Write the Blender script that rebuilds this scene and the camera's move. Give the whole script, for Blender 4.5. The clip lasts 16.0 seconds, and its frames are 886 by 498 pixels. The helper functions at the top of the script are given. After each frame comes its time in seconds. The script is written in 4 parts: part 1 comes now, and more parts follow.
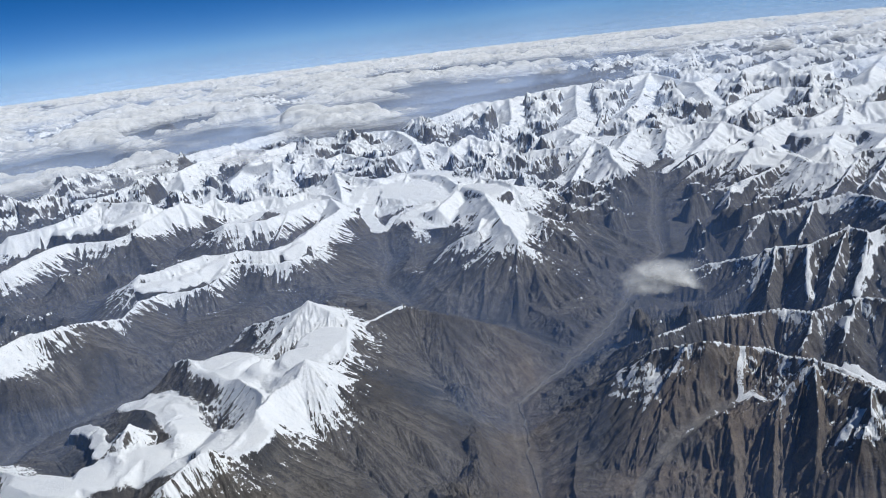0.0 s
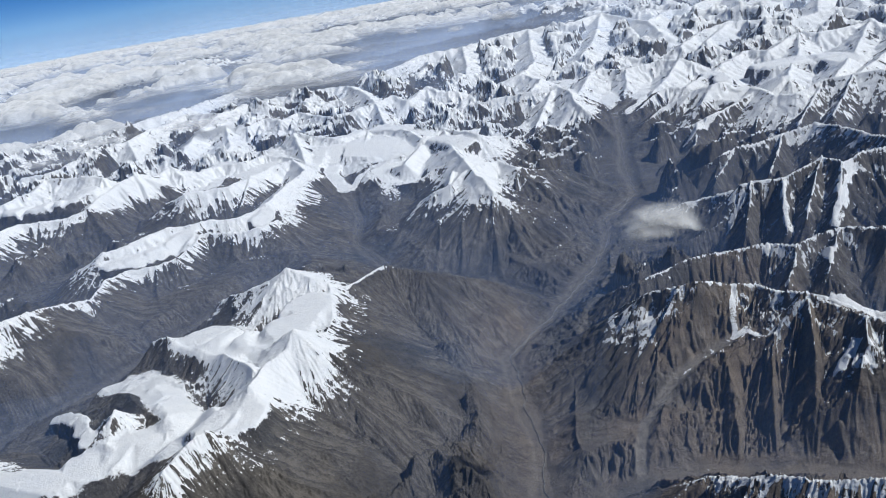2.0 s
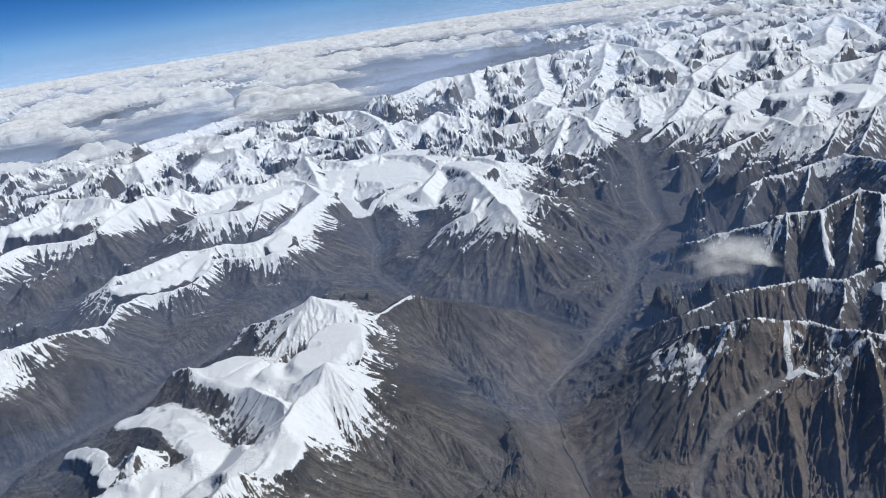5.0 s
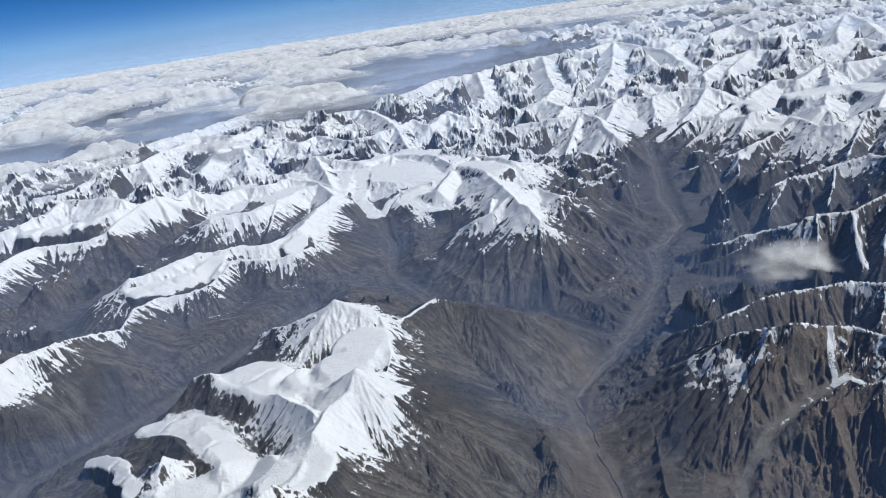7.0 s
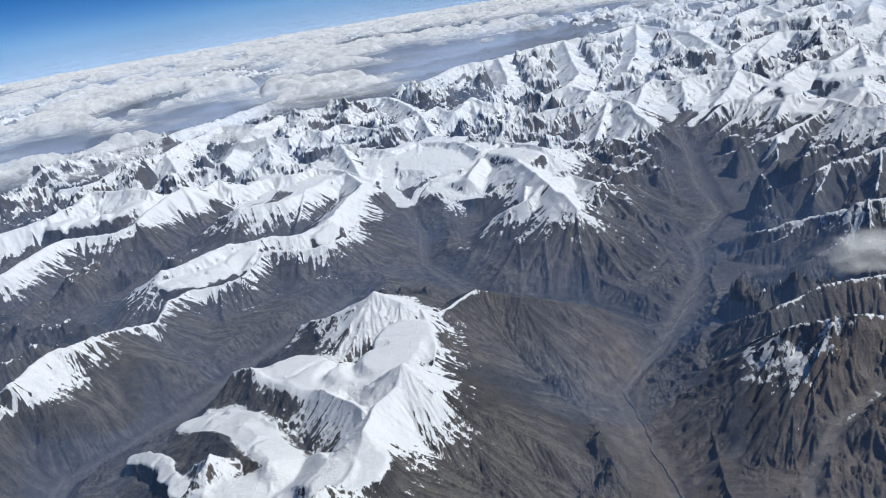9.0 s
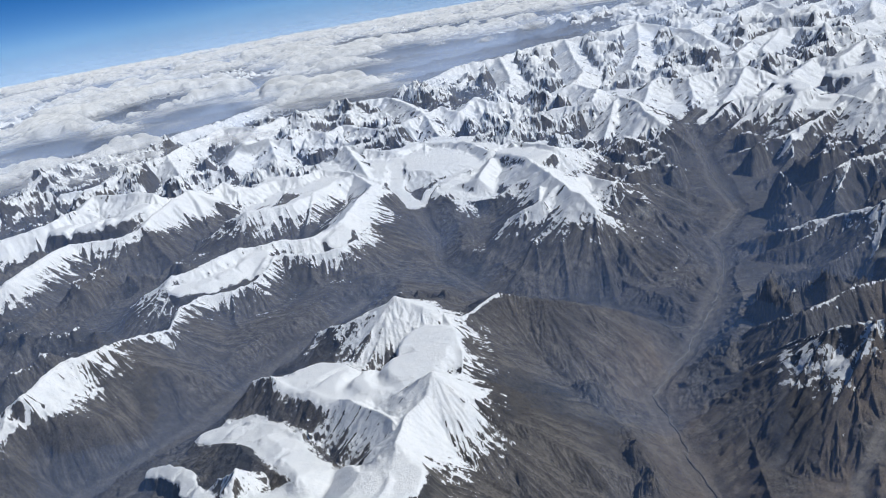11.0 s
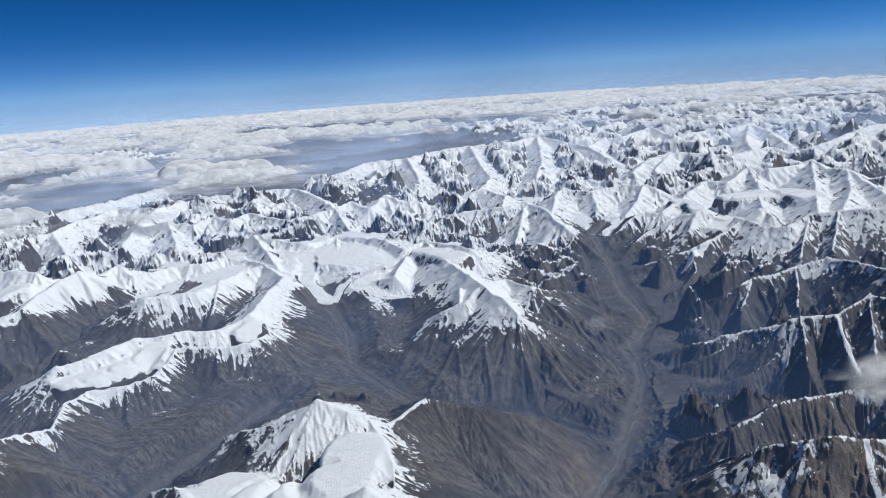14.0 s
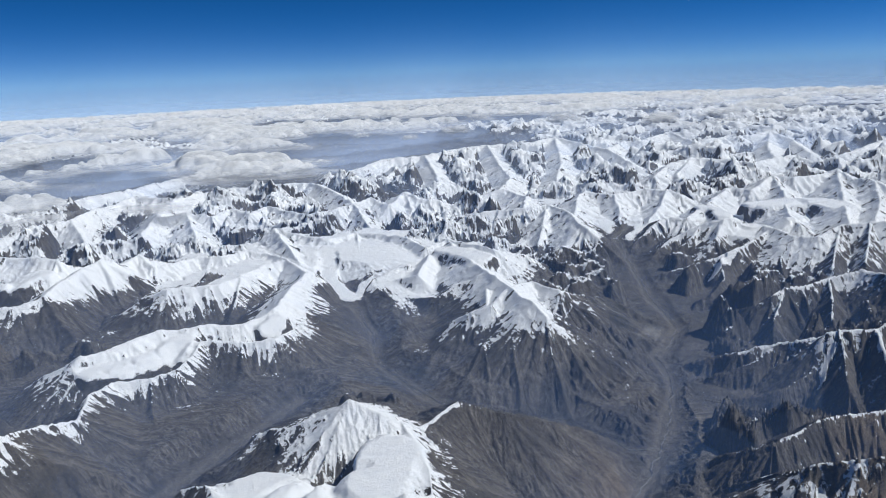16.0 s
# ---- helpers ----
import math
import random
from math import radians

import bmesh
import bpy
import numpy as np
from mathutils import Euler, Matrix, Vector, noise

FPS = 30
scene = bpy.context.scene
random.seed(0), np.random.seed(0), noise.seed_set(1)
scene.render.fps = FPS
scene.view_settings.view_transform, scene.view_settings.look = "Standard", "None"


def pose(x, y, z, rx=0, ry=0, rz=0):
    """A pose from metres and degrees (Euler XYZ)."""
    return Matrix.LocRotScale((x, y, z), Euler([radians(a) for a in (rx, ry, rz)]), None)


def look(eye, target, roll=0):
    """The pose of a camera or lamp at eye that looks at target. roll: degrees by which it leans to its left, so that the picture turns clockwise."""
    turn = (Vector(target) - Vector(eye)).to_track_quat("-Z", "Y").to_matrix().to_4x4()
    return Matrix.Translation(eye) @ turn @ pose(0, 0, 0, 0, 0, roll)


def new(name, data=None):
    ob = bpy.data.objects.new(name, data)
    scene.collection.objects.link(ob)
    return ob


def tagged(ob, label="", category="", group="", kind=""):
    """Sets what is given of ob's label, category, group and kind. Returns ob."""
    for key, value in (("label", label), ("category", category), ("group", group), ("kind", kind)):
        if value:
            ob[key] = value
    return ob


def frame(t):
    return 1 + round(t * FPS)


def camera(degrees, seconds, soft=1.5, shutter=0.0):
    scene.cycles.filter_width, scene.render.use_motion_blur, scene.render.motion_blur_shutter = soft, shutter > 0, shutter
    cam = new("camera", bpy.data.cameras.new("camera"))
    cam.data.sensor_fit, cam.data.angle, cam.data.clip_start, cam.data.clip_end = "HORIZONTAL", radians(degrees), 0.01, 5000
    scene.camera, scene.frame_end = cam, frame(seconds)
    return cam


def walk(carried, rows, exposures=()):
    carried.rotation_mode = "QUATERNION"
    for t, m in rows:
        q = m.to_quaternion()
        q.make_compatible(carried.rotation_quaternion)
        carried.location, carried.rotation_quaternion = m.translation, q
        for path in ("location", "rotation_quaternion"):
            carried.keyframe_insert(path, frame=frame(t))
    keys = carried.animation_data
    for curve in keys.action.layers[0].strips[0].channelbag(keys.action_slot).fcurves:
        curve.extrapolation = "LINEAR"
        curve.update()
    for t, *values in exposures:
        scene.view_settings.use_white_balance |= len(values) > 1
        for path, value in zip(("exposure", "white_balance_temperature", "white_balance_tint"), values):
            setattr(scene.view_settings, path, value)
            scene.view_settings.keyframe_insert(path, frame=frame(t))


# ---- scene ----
# Scale: one unit stands for 100 m of the real mountains, so that the horizon, 300 km off, lies inside the lens's reach.
# z is the height above the sea; the ground bends away with the earth's curve.
CURVE = 2 * 63710.0

# ---- camera: a level, straight flight at 250 m/s; heading, tilt and lean in degrees ----
cam = camera(62.63, 16.0, soft=0.5)
TURNS = [
    (0.0, -2.302, -17.232, -6.582),
    (0.5, -1.665, -18.956, -7.187),
    (1.0, -0.844, -20.408, -8.162),
    (1.5, 0.126, -21.281, -9.085),
    (2.0, 0.604, -21.323, -9.401),
    (2.5, 1.109, -21.202, -9.322),
    (3.0, 1.088, -20.581, -8.950),
    (3.5, 0.866, -19.817, -8.784),
    (4.0, 1.146, -19.474, -8.496),
    (6.5, 1.322, -19.415, -8.339),
    (7.0, 1.186, -19.445, -8.395),
    (7.5, 0.590, -19.568, -8.707),
    (8.0, -0.000, -20.061, -9.002),
    (8.5, -0.312, -20.125, -9.232),
    (9.0, -0.310, -20.231, -9.338),
    (11.5, 0.054, -20.285, -9.907),
    (12.0, 0.243, -20.582, -9.831),
    (12.5, 0.736, -20.578, -9.419),
    (13.0, 5.311, -17.661, -6.915),
    (13.5, 9.367, -15.007, -4.761),
    (14.0, 9.756, -13.736, -4.008),
    (14.5, 10.243, -13.262, -3.067),
    (15.0, 10.205, -13.187, -2.834),
    (15.5, 9.669, -13.527, -2.555),
    (16.0, 9.066, -13.842, -2.409),
]


def flight(t, heading, tilt, lean):
    eye = Vector((-1.9343 * (t - 8), 1.5838 * (t - 8), 100))
    h, e = radians(heading), radians(tilt)
    return look(eye, eye + Vector((math.sin(h) * math.cos(e), math.cos(h) * math.cos(e), math.sin(e))), lean)


walk(cam, [(row[0], flight(*row)) for row in TURNS], [(0, -0.24, 6030, 7), (16, -0.24, 6030, 7)])

# ---- light: sun from the east side, high clear-air sky ----
SUN = Vector((25, -3.5, 30)).normalized()
world = bpy.data.worlds.new("sky")
scene.world = world
world.use_nodes = True
wn = world.node_tree.nodes
sky = wn.new("ShaderNodeTexSky")
sky.sky_type, sky.sun_disc = "NISHITA", False
sky.sun_elevation = math.asin(SUN.z)
sky.sun_rotation = math.atan2(SUN.x, SUN.y)
sky.altitude, sky.air_density, sky.dust_density, sky.ozone_density = 9000, 0.8, 0.0, 10.0
wn["Background"].inputs["Strength"].default_value = 0.085
vivid = wn.new("ShaderNodeHueSaturation")
vivid.inputs["Saturation"].default_value, vivid.inputs["Hue"].default_value = 1.1, 0.494
world.node_tree.links.new(sky.outputs[0], vivid.inputs["Color"])
world.node_tree.links.new(vivid.outputs[0], wn["Background"].inputs["Color"])
lamp = new("sun", bpy.data.lights.new("sun", "SUN"))
lamp.data.energy, lamp.data.angle, lamp.data.color = 4.3, radians(0.53), (1.0, 0.96, 0.9)
lamp.matrix_world = look(SUN * 300, (0, 0, 0))
scene.view_settings.exposure = 0.0
scene.cycles.transparent_max_bounces = 64


# ---- materials ----
def material(name):
    m = bpy.data.materials.new(name)
    m.use_nodes = True
    nt = m.node_tree
    return m, nt, nt.nodes["Principled BSDF"]


def node(nt, kind, links=(), **values):
    n = nt.nodes.new(kind)
    for k, v in values.items():
        if k in n.inputs:
            n.inputs[k].default_value = v
    for k, v in links:
        nt.links.new(v, n.inputs[k])
    return n


def noise_at(nt, scale, detail=6.0, rough=0.6):
    pos = node(nt, "ShaderNodeNewGeometry")
    n = node(nt, "ShaderNodeTexNoise", [("Vector", pos.outputs["Position"])])
    n.inputs["Scale"].default_value, n.inputs["Detail"].default_value, n.inputs["Roughness"].default_value = scale, detail, rough
    return n.outputs["Fac"]


def ramp(nt, fac, *stops):
    r = node(nt, "ShaderNodeValToRGB", [("Fac", fac)])
    e = r.color_ramp.elements
    while len(e) < len(stops):
        e.new(0.5)
    for el, (p, c) in zip(e, stops):
        el.position, el.color = p, (*c, 1) if len(c) == 3 else c
    return r.outputs["Color"]


def mix(nt, fac, a, b, mode="MIX"):
    m = nt.nodes.new("ShaderNodeMix")
    m.data_type, m.blend_type = "RGBA", mode
    for socket, value in ((m.inputs[0], fac), (m.inputs[6], a), (m.inputs[7], b)):
        if isinstance(value, (int, float)):
            socket.default_value = value
        elif isinstance(value, tuple):
            socket.default_value = (*value, 1)
        else:
            nt.links.new(value, socket)
    return m.outputs[2]


def arith(nt, op, a, b, c=None):
    m = nt.nodes.new("ShaderNodeMath")
    m.operation = op
    for i, value in enumerate((a, b, c)):
        if value is None:
            continue
        if isinstance(value, (int, float)):
            m.inputs[i].default_value = value
        else:
            nt.links.new(value, m.inputs[i])
    return m.outputs[0]


def attribute(nt, name):
    a = nt.nodes.new("ShaderNodeAttribute")
    a.attribute_name = name
    return a.outputs["Fac"]


def terrain_material():
    m, nt, bsdf = material("mountain_ground")
    big, mid, fine = noise_at(nt, 0.05, 4), noise_at(nt, 0.6, 8, 0.65), noise_at(nt, 4.0, 8, 0.7)
    rock = ramp(nt, big, (0.3, (0.092, 0.089, 0.089)), (0.5, (0.110, 0.101, 0.093)), (0.7, (0.079, 0.081, 0.087)))
    rock = mix(nt, 0.45, rock, ramp(nt, mid, (0.3, (0.5, 0.49, 0.49)), (0.7, (1.55, 1.5, 1.42))), "MULTIPLY")
    # warm rock tone, brightened to imitate sunlit slopes
    rock = mix(nt, attribute(nt, "brown"), rock, mix(nt, 1.0, rock, (1.95, 1.74, 1.5), "MULTIPLY"))
    speck = noise_at(nt, 11.0, 5, 0.7)
    rock = mix(nt, 0.45, rock, ramp(nt, fine, (0.3, (0.45, 0.45, 0.46)), (0.7, (1.6, 1.58, 1.55))), "MULTIPLY")
    rock = mix(nt, 0.35, rock, ramp(nt, speck, (0.3, (0.5, 0.5, 0.5)), (0.7, (1.5, 1.5, 1.5))), "MULTIPLY")
    scree = ramp(nt, arith(nt, "ADD", arith(nt, "MULTIPLY", mid, 0.5), arith(nt, "MULTIPLY", fine, 0.5)), (0.36, (0.19, 0.172, 0.154)), (0.64, (0.34, 0.306, 0.268)))
    base = mix(nt, attribute(nt, "scree"), rock, scree)
    rough_edge = arith(nt, "ADD", arith(nt, "MULTIPLY", arith(nt, "SUBTRACT", mid, 0.5), 2.2), arith(nt, "MULTIPLY", arith(nt, "SUBTRACT", fine, 0.5), 2.4))
    rough_edge = arith(nt, "ADD", rough_edge, arith(nt, "MULTIPLY", arith(nt, "SUBTRACT", speck, 0.5), 1.2))
    split = nt.nodes.new("ShaderNodeSeparateXYZ")
    nt.links.new(node(nt, "ShaderNodeNewGeometry").outputs["Normal"], split.inputs[0])
    lie = arith(nt, "MULTIPLY", arith(nt, "SUBTRACT", split.outputs["Z"], 0.84), 3.0)
    s = arith(nt, "ADD", arith(nt, "ADD", attribute(nt, "snow"), rough_edge), lie)
    cover = nt.nodes.new("ShaderNodeMapRange")
    cover.interpolation_type = "SMOOTHSTEP"
    nt.links.new(s, cover.inputs[0])
    cover.inputs[1].default_value, cover.inputs[2].default_value = -0.12, 0.22
    white = ramp(nt, mid, (0.3, (0.8, 0.815, 0.835)), (0.7, (0.9, 0.9, 0.9)))
    nt.links.new(mix(nt, cover.outputs[0], base, white), bsdf.inputs["Base Color"])
    bsdf.inputs["Roughness"].default_value = 0.9
    bsdf.inputs["Specular IOR Level"].default_value = 0.15
    height = arith(nt, "ADD", mid, arith(nt, "ADD", arith(nt, "MULTIPLY", fine, 0.4), arith(nt, "MULTIPLY", speck, 0.15)))
    bump = node(nt, "ShaderNodeBump", [("Height", height)])
    bump.inputs["Distance"].default_value = 0.8
    nt.links.new(arith(nt, "MULTIPLY_ADD", cover.outputs[0], -0.5, 1.0), bump.inputs["Strength"])
    nt.links.new(bump.outputs[0], bsdf.inputs["Normal"])
    return m


def cloud_material(name, grain, through_light):
    """Water droplets: white, half the light passes on; the density is an attribute of the mesh, broken by fine noise."""
    m, nt, bsdf = material(name)
    nt.nodes.remove(bsdf)
    up = node(nt, "ShaderNodeCombineXYZ", Z=1.0)
    geo = node(nt, "ShaderNodeNewGeometry")
    blend = nt.nodes.new("ShaderNodeMix")
    blend.data_type = "VECTOR"
    blend.inputs[0].default_value = 0.55
    nt.links.new(geo.outputs["Normal"], blend.inputs[4])
    nt.links.new(up.outputs[0], blend.inputs[5])
    col = ramp(nt, noise_at(nt, grain * 0.4, 4), (0.3, (0.84, 0.85, 0.86)), (0.7, (0.93, 0.93, 0.93)))
    d = node(nt, "ShaderNodeBsdfDiffuse", [("Color", col), ("Normal", blend.outputs[1])])
    tr = node(nt, "ShaderNodeBsdfTranslucent", [("Color", col)])
    body = node(nt, "ShaderNodeMixShader", [(1, d.outputs[0]), (2, tr.outputs[0])])
    body.inputs[0].default_value = through_light
    clear = node(nt, "ShaderNodeBsdfTransparent")
    broken = ramp(nt, noise_at(nt, grain, 6, 0.6), (0.3, (0.45, 0.45, 0.45)), (0.65, (1, 1, 1)))
    f = arith(nt, "MULTIPLY", attribute(nt, "thickness"), broken)
    veil = node(nt, "ShaderNodeMixShader", [(0, f), (1, clear.outputs[0]), (2, body.outputs[0])])
    nt.links.new(veil.outputs[0], nt.nodes["Material Output"].inputs["Surface"])
    return m


# part-clear sheet whose tint stands in for light scattered in the air
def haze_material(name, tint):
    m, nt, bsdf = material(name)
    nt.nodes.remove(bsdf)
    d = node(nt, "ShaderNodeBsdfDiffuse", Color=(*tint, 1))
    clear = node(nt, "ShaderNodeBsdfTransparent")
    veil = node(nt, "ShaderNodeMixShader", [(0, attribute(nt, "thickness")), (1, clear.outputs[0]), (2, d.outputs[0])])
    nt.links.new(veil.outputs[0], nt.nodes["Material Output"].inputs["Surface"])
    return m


def water_material():
    m, nt, bsdf = material("silty_water")
    bsdf.inputs["Base Color"].default_value = (0.2, 0.195, 0.18, 1)
    bsdf.inputs["Roughness"].default_value = 0.45
    return m


TERRAIN = terrain_material()
CLOUD = cloud_material("thick_cloud", 0.06, 0.12)
WISP = cloud_material("thin_cloud", 0.8, 0.3)
# painted haze tints: blue for the nearer sheets, paler for the far ones
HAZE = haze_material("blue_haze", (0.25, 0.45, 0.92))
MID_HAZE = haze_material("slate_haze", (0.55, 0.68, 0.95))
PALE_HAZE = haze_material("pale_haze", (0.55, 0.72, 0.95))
WATER = water_material()

# crest lines of each mountain: fall of the flanks, then places and heights of the crest and how far snow reaches below it
RIDGES = {}
RIDGES["near"] = [
    (0.50, [(-14.1, 108.6, 55.3, 5), (-10.2, 106.4, 53.9, 3), (-7.5, 106.3, 52.3, 0), (-5.1, 106, 51.2, -1), (-3.1, 107.7, 50.9, -0.8), (-1.1, 110.1, 51, -0.5), (1.7, 112.4, 51.2, -0.6), (8.6, 110.1, 49.8, -1), (15.6, 110.4, 47.5, -2), (21.9, 111.2, 44.8, -3), (27.1, 111.5, 41.8, -3), (30.8, 110.9, 39.5, -3)]),
    (0.62, [(-14.1, 108.6, 55.3, 5), (-17.8, 108.4, 53.5, 3.5), (-23.4, 109.5, 51.8, 2), (-27.4, 112.3, 50.5, 1.5), (-31.2, 113.9, 48, -0.5), (-36.2, 115.3, 44.5, -2)]),
    (0.60, [(-7.5, 106.3, 52.3, 2.5), (-6.3, 99.5, 52.3, 0.8), (-5.7, 92.4, 52.4, 0.6), (-6.3, 86.6, 53, 1), (-8.1, 83.7, 54.5, 2.5), (-9.8, 81.6, 56.6, 5)]),
    (0.62, [(-9.8, 81.6, 56.6, 4.5), (-10.9, 79, 55.2, 4.5), (-13, 75.6, 54.8, 4), (-14.1, 70.8, 55, 4), (-15.2, 65.8, 55.3, 2), (-17.2, 61.3, 55.9, 1)]),
    (0.62, [(-17.2, 61.2, 55.9, 0.8), (-19, 59, 55.6, 0.8), (-20.6, 55.5, 55, 0.8)]),
    (0.75, [(-9.8, 81.6, 56.6, 4), (-7.7, 82.4, 54.5, 3.5), (-5.9, 82.9, 52, 3), (-3.7, 83, 49, 1.5), (-2.2, 83.4, 46.5, 0)]),
    (0.75, [(-13, 75.6, 54.8, 4), (-9.6, 78.6, 51.5, 3), (-7.8, 78, 49.5, 2), (-6.2, 77.7, 46, 0)]),
    (0.75, [(-15.2, 65.8, 55.3, 2), (-12.9, 68.9, 52.5, 0.8), (-10.8, 70.1, 50, -0.3), (-9.4, 71.5, 47, -2)]),
    (0.72, [(-14.4, 75.7, 54.6, 4), (-17.9, 80.4, 53.8, 3.5), (-22.6, 86.1, 53, 3), (-27.5, 90.9, 52.6, 2.5), (-32.9, 96.4, 52.1, 2), (-36.4, 98.6, 50.5, 0.5), (-40, 99.5, 47.5, -1), (-43.7, 100.5, 44.5, -2)]),
    (0.40, [(-26.8, 71.2, 51.5, -2), (-30.8, 77.2, 51, -2), (-34.7, 83, 50.3, -2), (-39, 86.2, 49, -2), (-42, 86.6, 47, -2)]),
    (0.75, [(-35.6, 75.9, 51, 3), (-32.8, 73.8, 53.3, 3), (-32.9, 70.3, 53.2, 3), (-33.4, 67.6, 53, 3)]),
    (0.62, [(-37, 63.5, 50.5, 2), (-48, 69, 50.5, 2), (-58, 76, 50, 1.5), (-73.5, 85, 48, 1)]),
]
RIDGES["left_snow"] = [
    (0.48, [(-22.2, 198.6, 50.6, 3), (-25.5, 183.3, 51, 3), (-28.9, 168, 51.1, 3), (-34.5, 162.1, 50.2, 3), (-40.8, 162.3, 50.9, 3), (-45.9, 159.6, 51.4, 3), (-50.9, 158.7, 51.7, 3), (-55.2, 153.2, 51.8, 3), (-62.3, 148.2, 51.7, 2), (-69.3, 149.4, 48, 0.5), (-76.4, 153.5, 44, -1)]),
    (0.62, [(-24.8, 157.5, 49.5, 1), (-27.9, 153, 49.8, 1), (-34.2, 152.9, 49.8, 1.5), (-41.9, 154.3, 50.3, 1.5), (-42.8, 148.9, 49.5, 1), (-44.7, 142.4, 49, 0.5), (-48.8, 140.6, 48.9, 0.5), (-55.3, 139.4, 49.5, 0.7), (-56.8, 132.4, 50.3, 0.6), (-55.5, 122.8, 50.7, 0.2), (-59.2, 119.7, 51.7, 0.2), (-61.9, 112.5, 53.9, 0.6), (-64.1, 109.3, 54.3, 1.4), (-66.8, 107.5, 54.6, 2.6), (-67.6, 105.5, 54.6, 3.5), (-68.9, 98.2, 54.5, 3.5)]),
    (0.62, [(-34.2, 152.9, 49.8, 1), (-33.9, 146.7, 46.5, -1), (-27.1, 135.1, 42.5, -2)]),
    (0.62, [(-41.9, 154.3, 50.3, 1), (-42.2, 144.8, 46, -1), (-35.4, 130.2, 42.5, -2)]),
    (0.62, [(-48.8, 140.6, 48.9, 0.3), (-47.8, 133.6, 45.5, -1), (-40.3, 122.2, 42.5, -2)]),
    (0.62, [(-55.5, 122.8, 50.7, 0.5), (-52.6, 116.6, 46.5, -1), (-45.7, 108.8, 43, -2)]),
    (0.62, [(-61.9, 112.5, 53.9, 1), (-59.1, 109.2, 49.5, -1), (-53.9, 104.4, 45, -2), (-49.7, 99.7, 43, -2)]),
    (0.62, [(-65.4, 108.4, 54.5, 3), (-62.4, 103, 50.5, 0.5), (-58.9, 97.8, 46, -2), (-55.5, 92.5, 44, -2)]),
    (0.62, [(-24.8, 157.5, 49.5, 1), (-19.8, 153.7, 45.5, -1), (-15, 146.6, 42, -2)]),
    (0.62, [(-22.2, 198.6, 50.6, 2.5), (-19.7, 186.9, 47, 0), (-13, 169.5, 43, -2)]),
]
RIDGES["left_mid"] = [
    (0.55, [(-66.5, 192.5, 45.5, 0), (-62.1, 193.7, 49, 1.5), (-55.7, 192, 51.1, 3.3), (-49.8, 193.3, 50.9, 3.3), (-43.9, 194.4, 50.6, 3.3), (-38.7, 201.8, 50.7, 3.3), (-33.4, 212, 50.6, 3.3), (-27.8, 215.5, 50.6, 3.3), (-22.2, 198.6, 50.6, 3.3)]),
    (0.60, [(-49.8, 193.3, 50.9, 2), (-51, 186.8, 46.5, 0), (-53.5, 182.1, 44.5, -2)]),
    (0.60, [(-38.7, 201.8, 50.7, 2), (-38.8, 187.4, 47.5, 0.5), (-39.8, 182.7, 46, -1)]),
]
RIDGES["left_far"] = [
    (0.48, [(-23.8, 215.9, 49, 4), (-34, 236.3, 47.8, 4), (-41.2, 241, 48.2, 4), (-47.6, 233.9, 48.6, 4), (-55.4, 236.2, 48.7, 4), (-61.3, 229, 48.8, 4), (-65.6, 225, 49.6, 4), (-71.4, 233.2, 51.4, 4), (-74.3, 225.1, 50.6, 4), (-78.7, 221.3, 53.4, 4), (-81.7, 213.9, 52.5, 4), (-84.6, 206.6, 51.4, 2.5), (-86.1, 198.8, 50.3, 1.5), (-90.6, 195.2, 49.2, 0.8), (-95.7, 194.5, 49.3, 0.8)]),
    (0.50, [(-91.9, 228.4, 52.5, 4), (-100.5, 232.8, 53.1, 4), (-114.6, 237.9, 53, 4), (-115.3, 228.2, 52, 4), (-118.5, 225, 51.4, 4), (-121.1, 219.2, 51, 4), (-125.2, 216.9, 50.6, 4), (-132.8, 211.5, 50, 4)]),
    (0.55, [(-95.7, 194.5, 49.3, 2.5), (-104.5, 194, 50.4, 2.5), (-105.9, 187.4, 50.5, 2.5), (-107.1, 180.9, 50.5, 2.5), (-109.9, 170, 50, 2.5)]),
    (0.55, [(-78.7, 221.3, 53.4, 4), (-72.4, 210.3, 48.5, 2), (-69.7, 203.3, 45, -1)]),
    (0.55, [(-71.4, 233.2, 51.4, 3), (-66.7, 219.8, 47.5, 1), (-65.9, 215.2, 46, 0)]),
    (0.55, [(-86.1, 198.8, 50.3, -1), (-80.7, 191.5, 46.5, -1), (-75.1, 183.7, 43.5, -1)]),
]
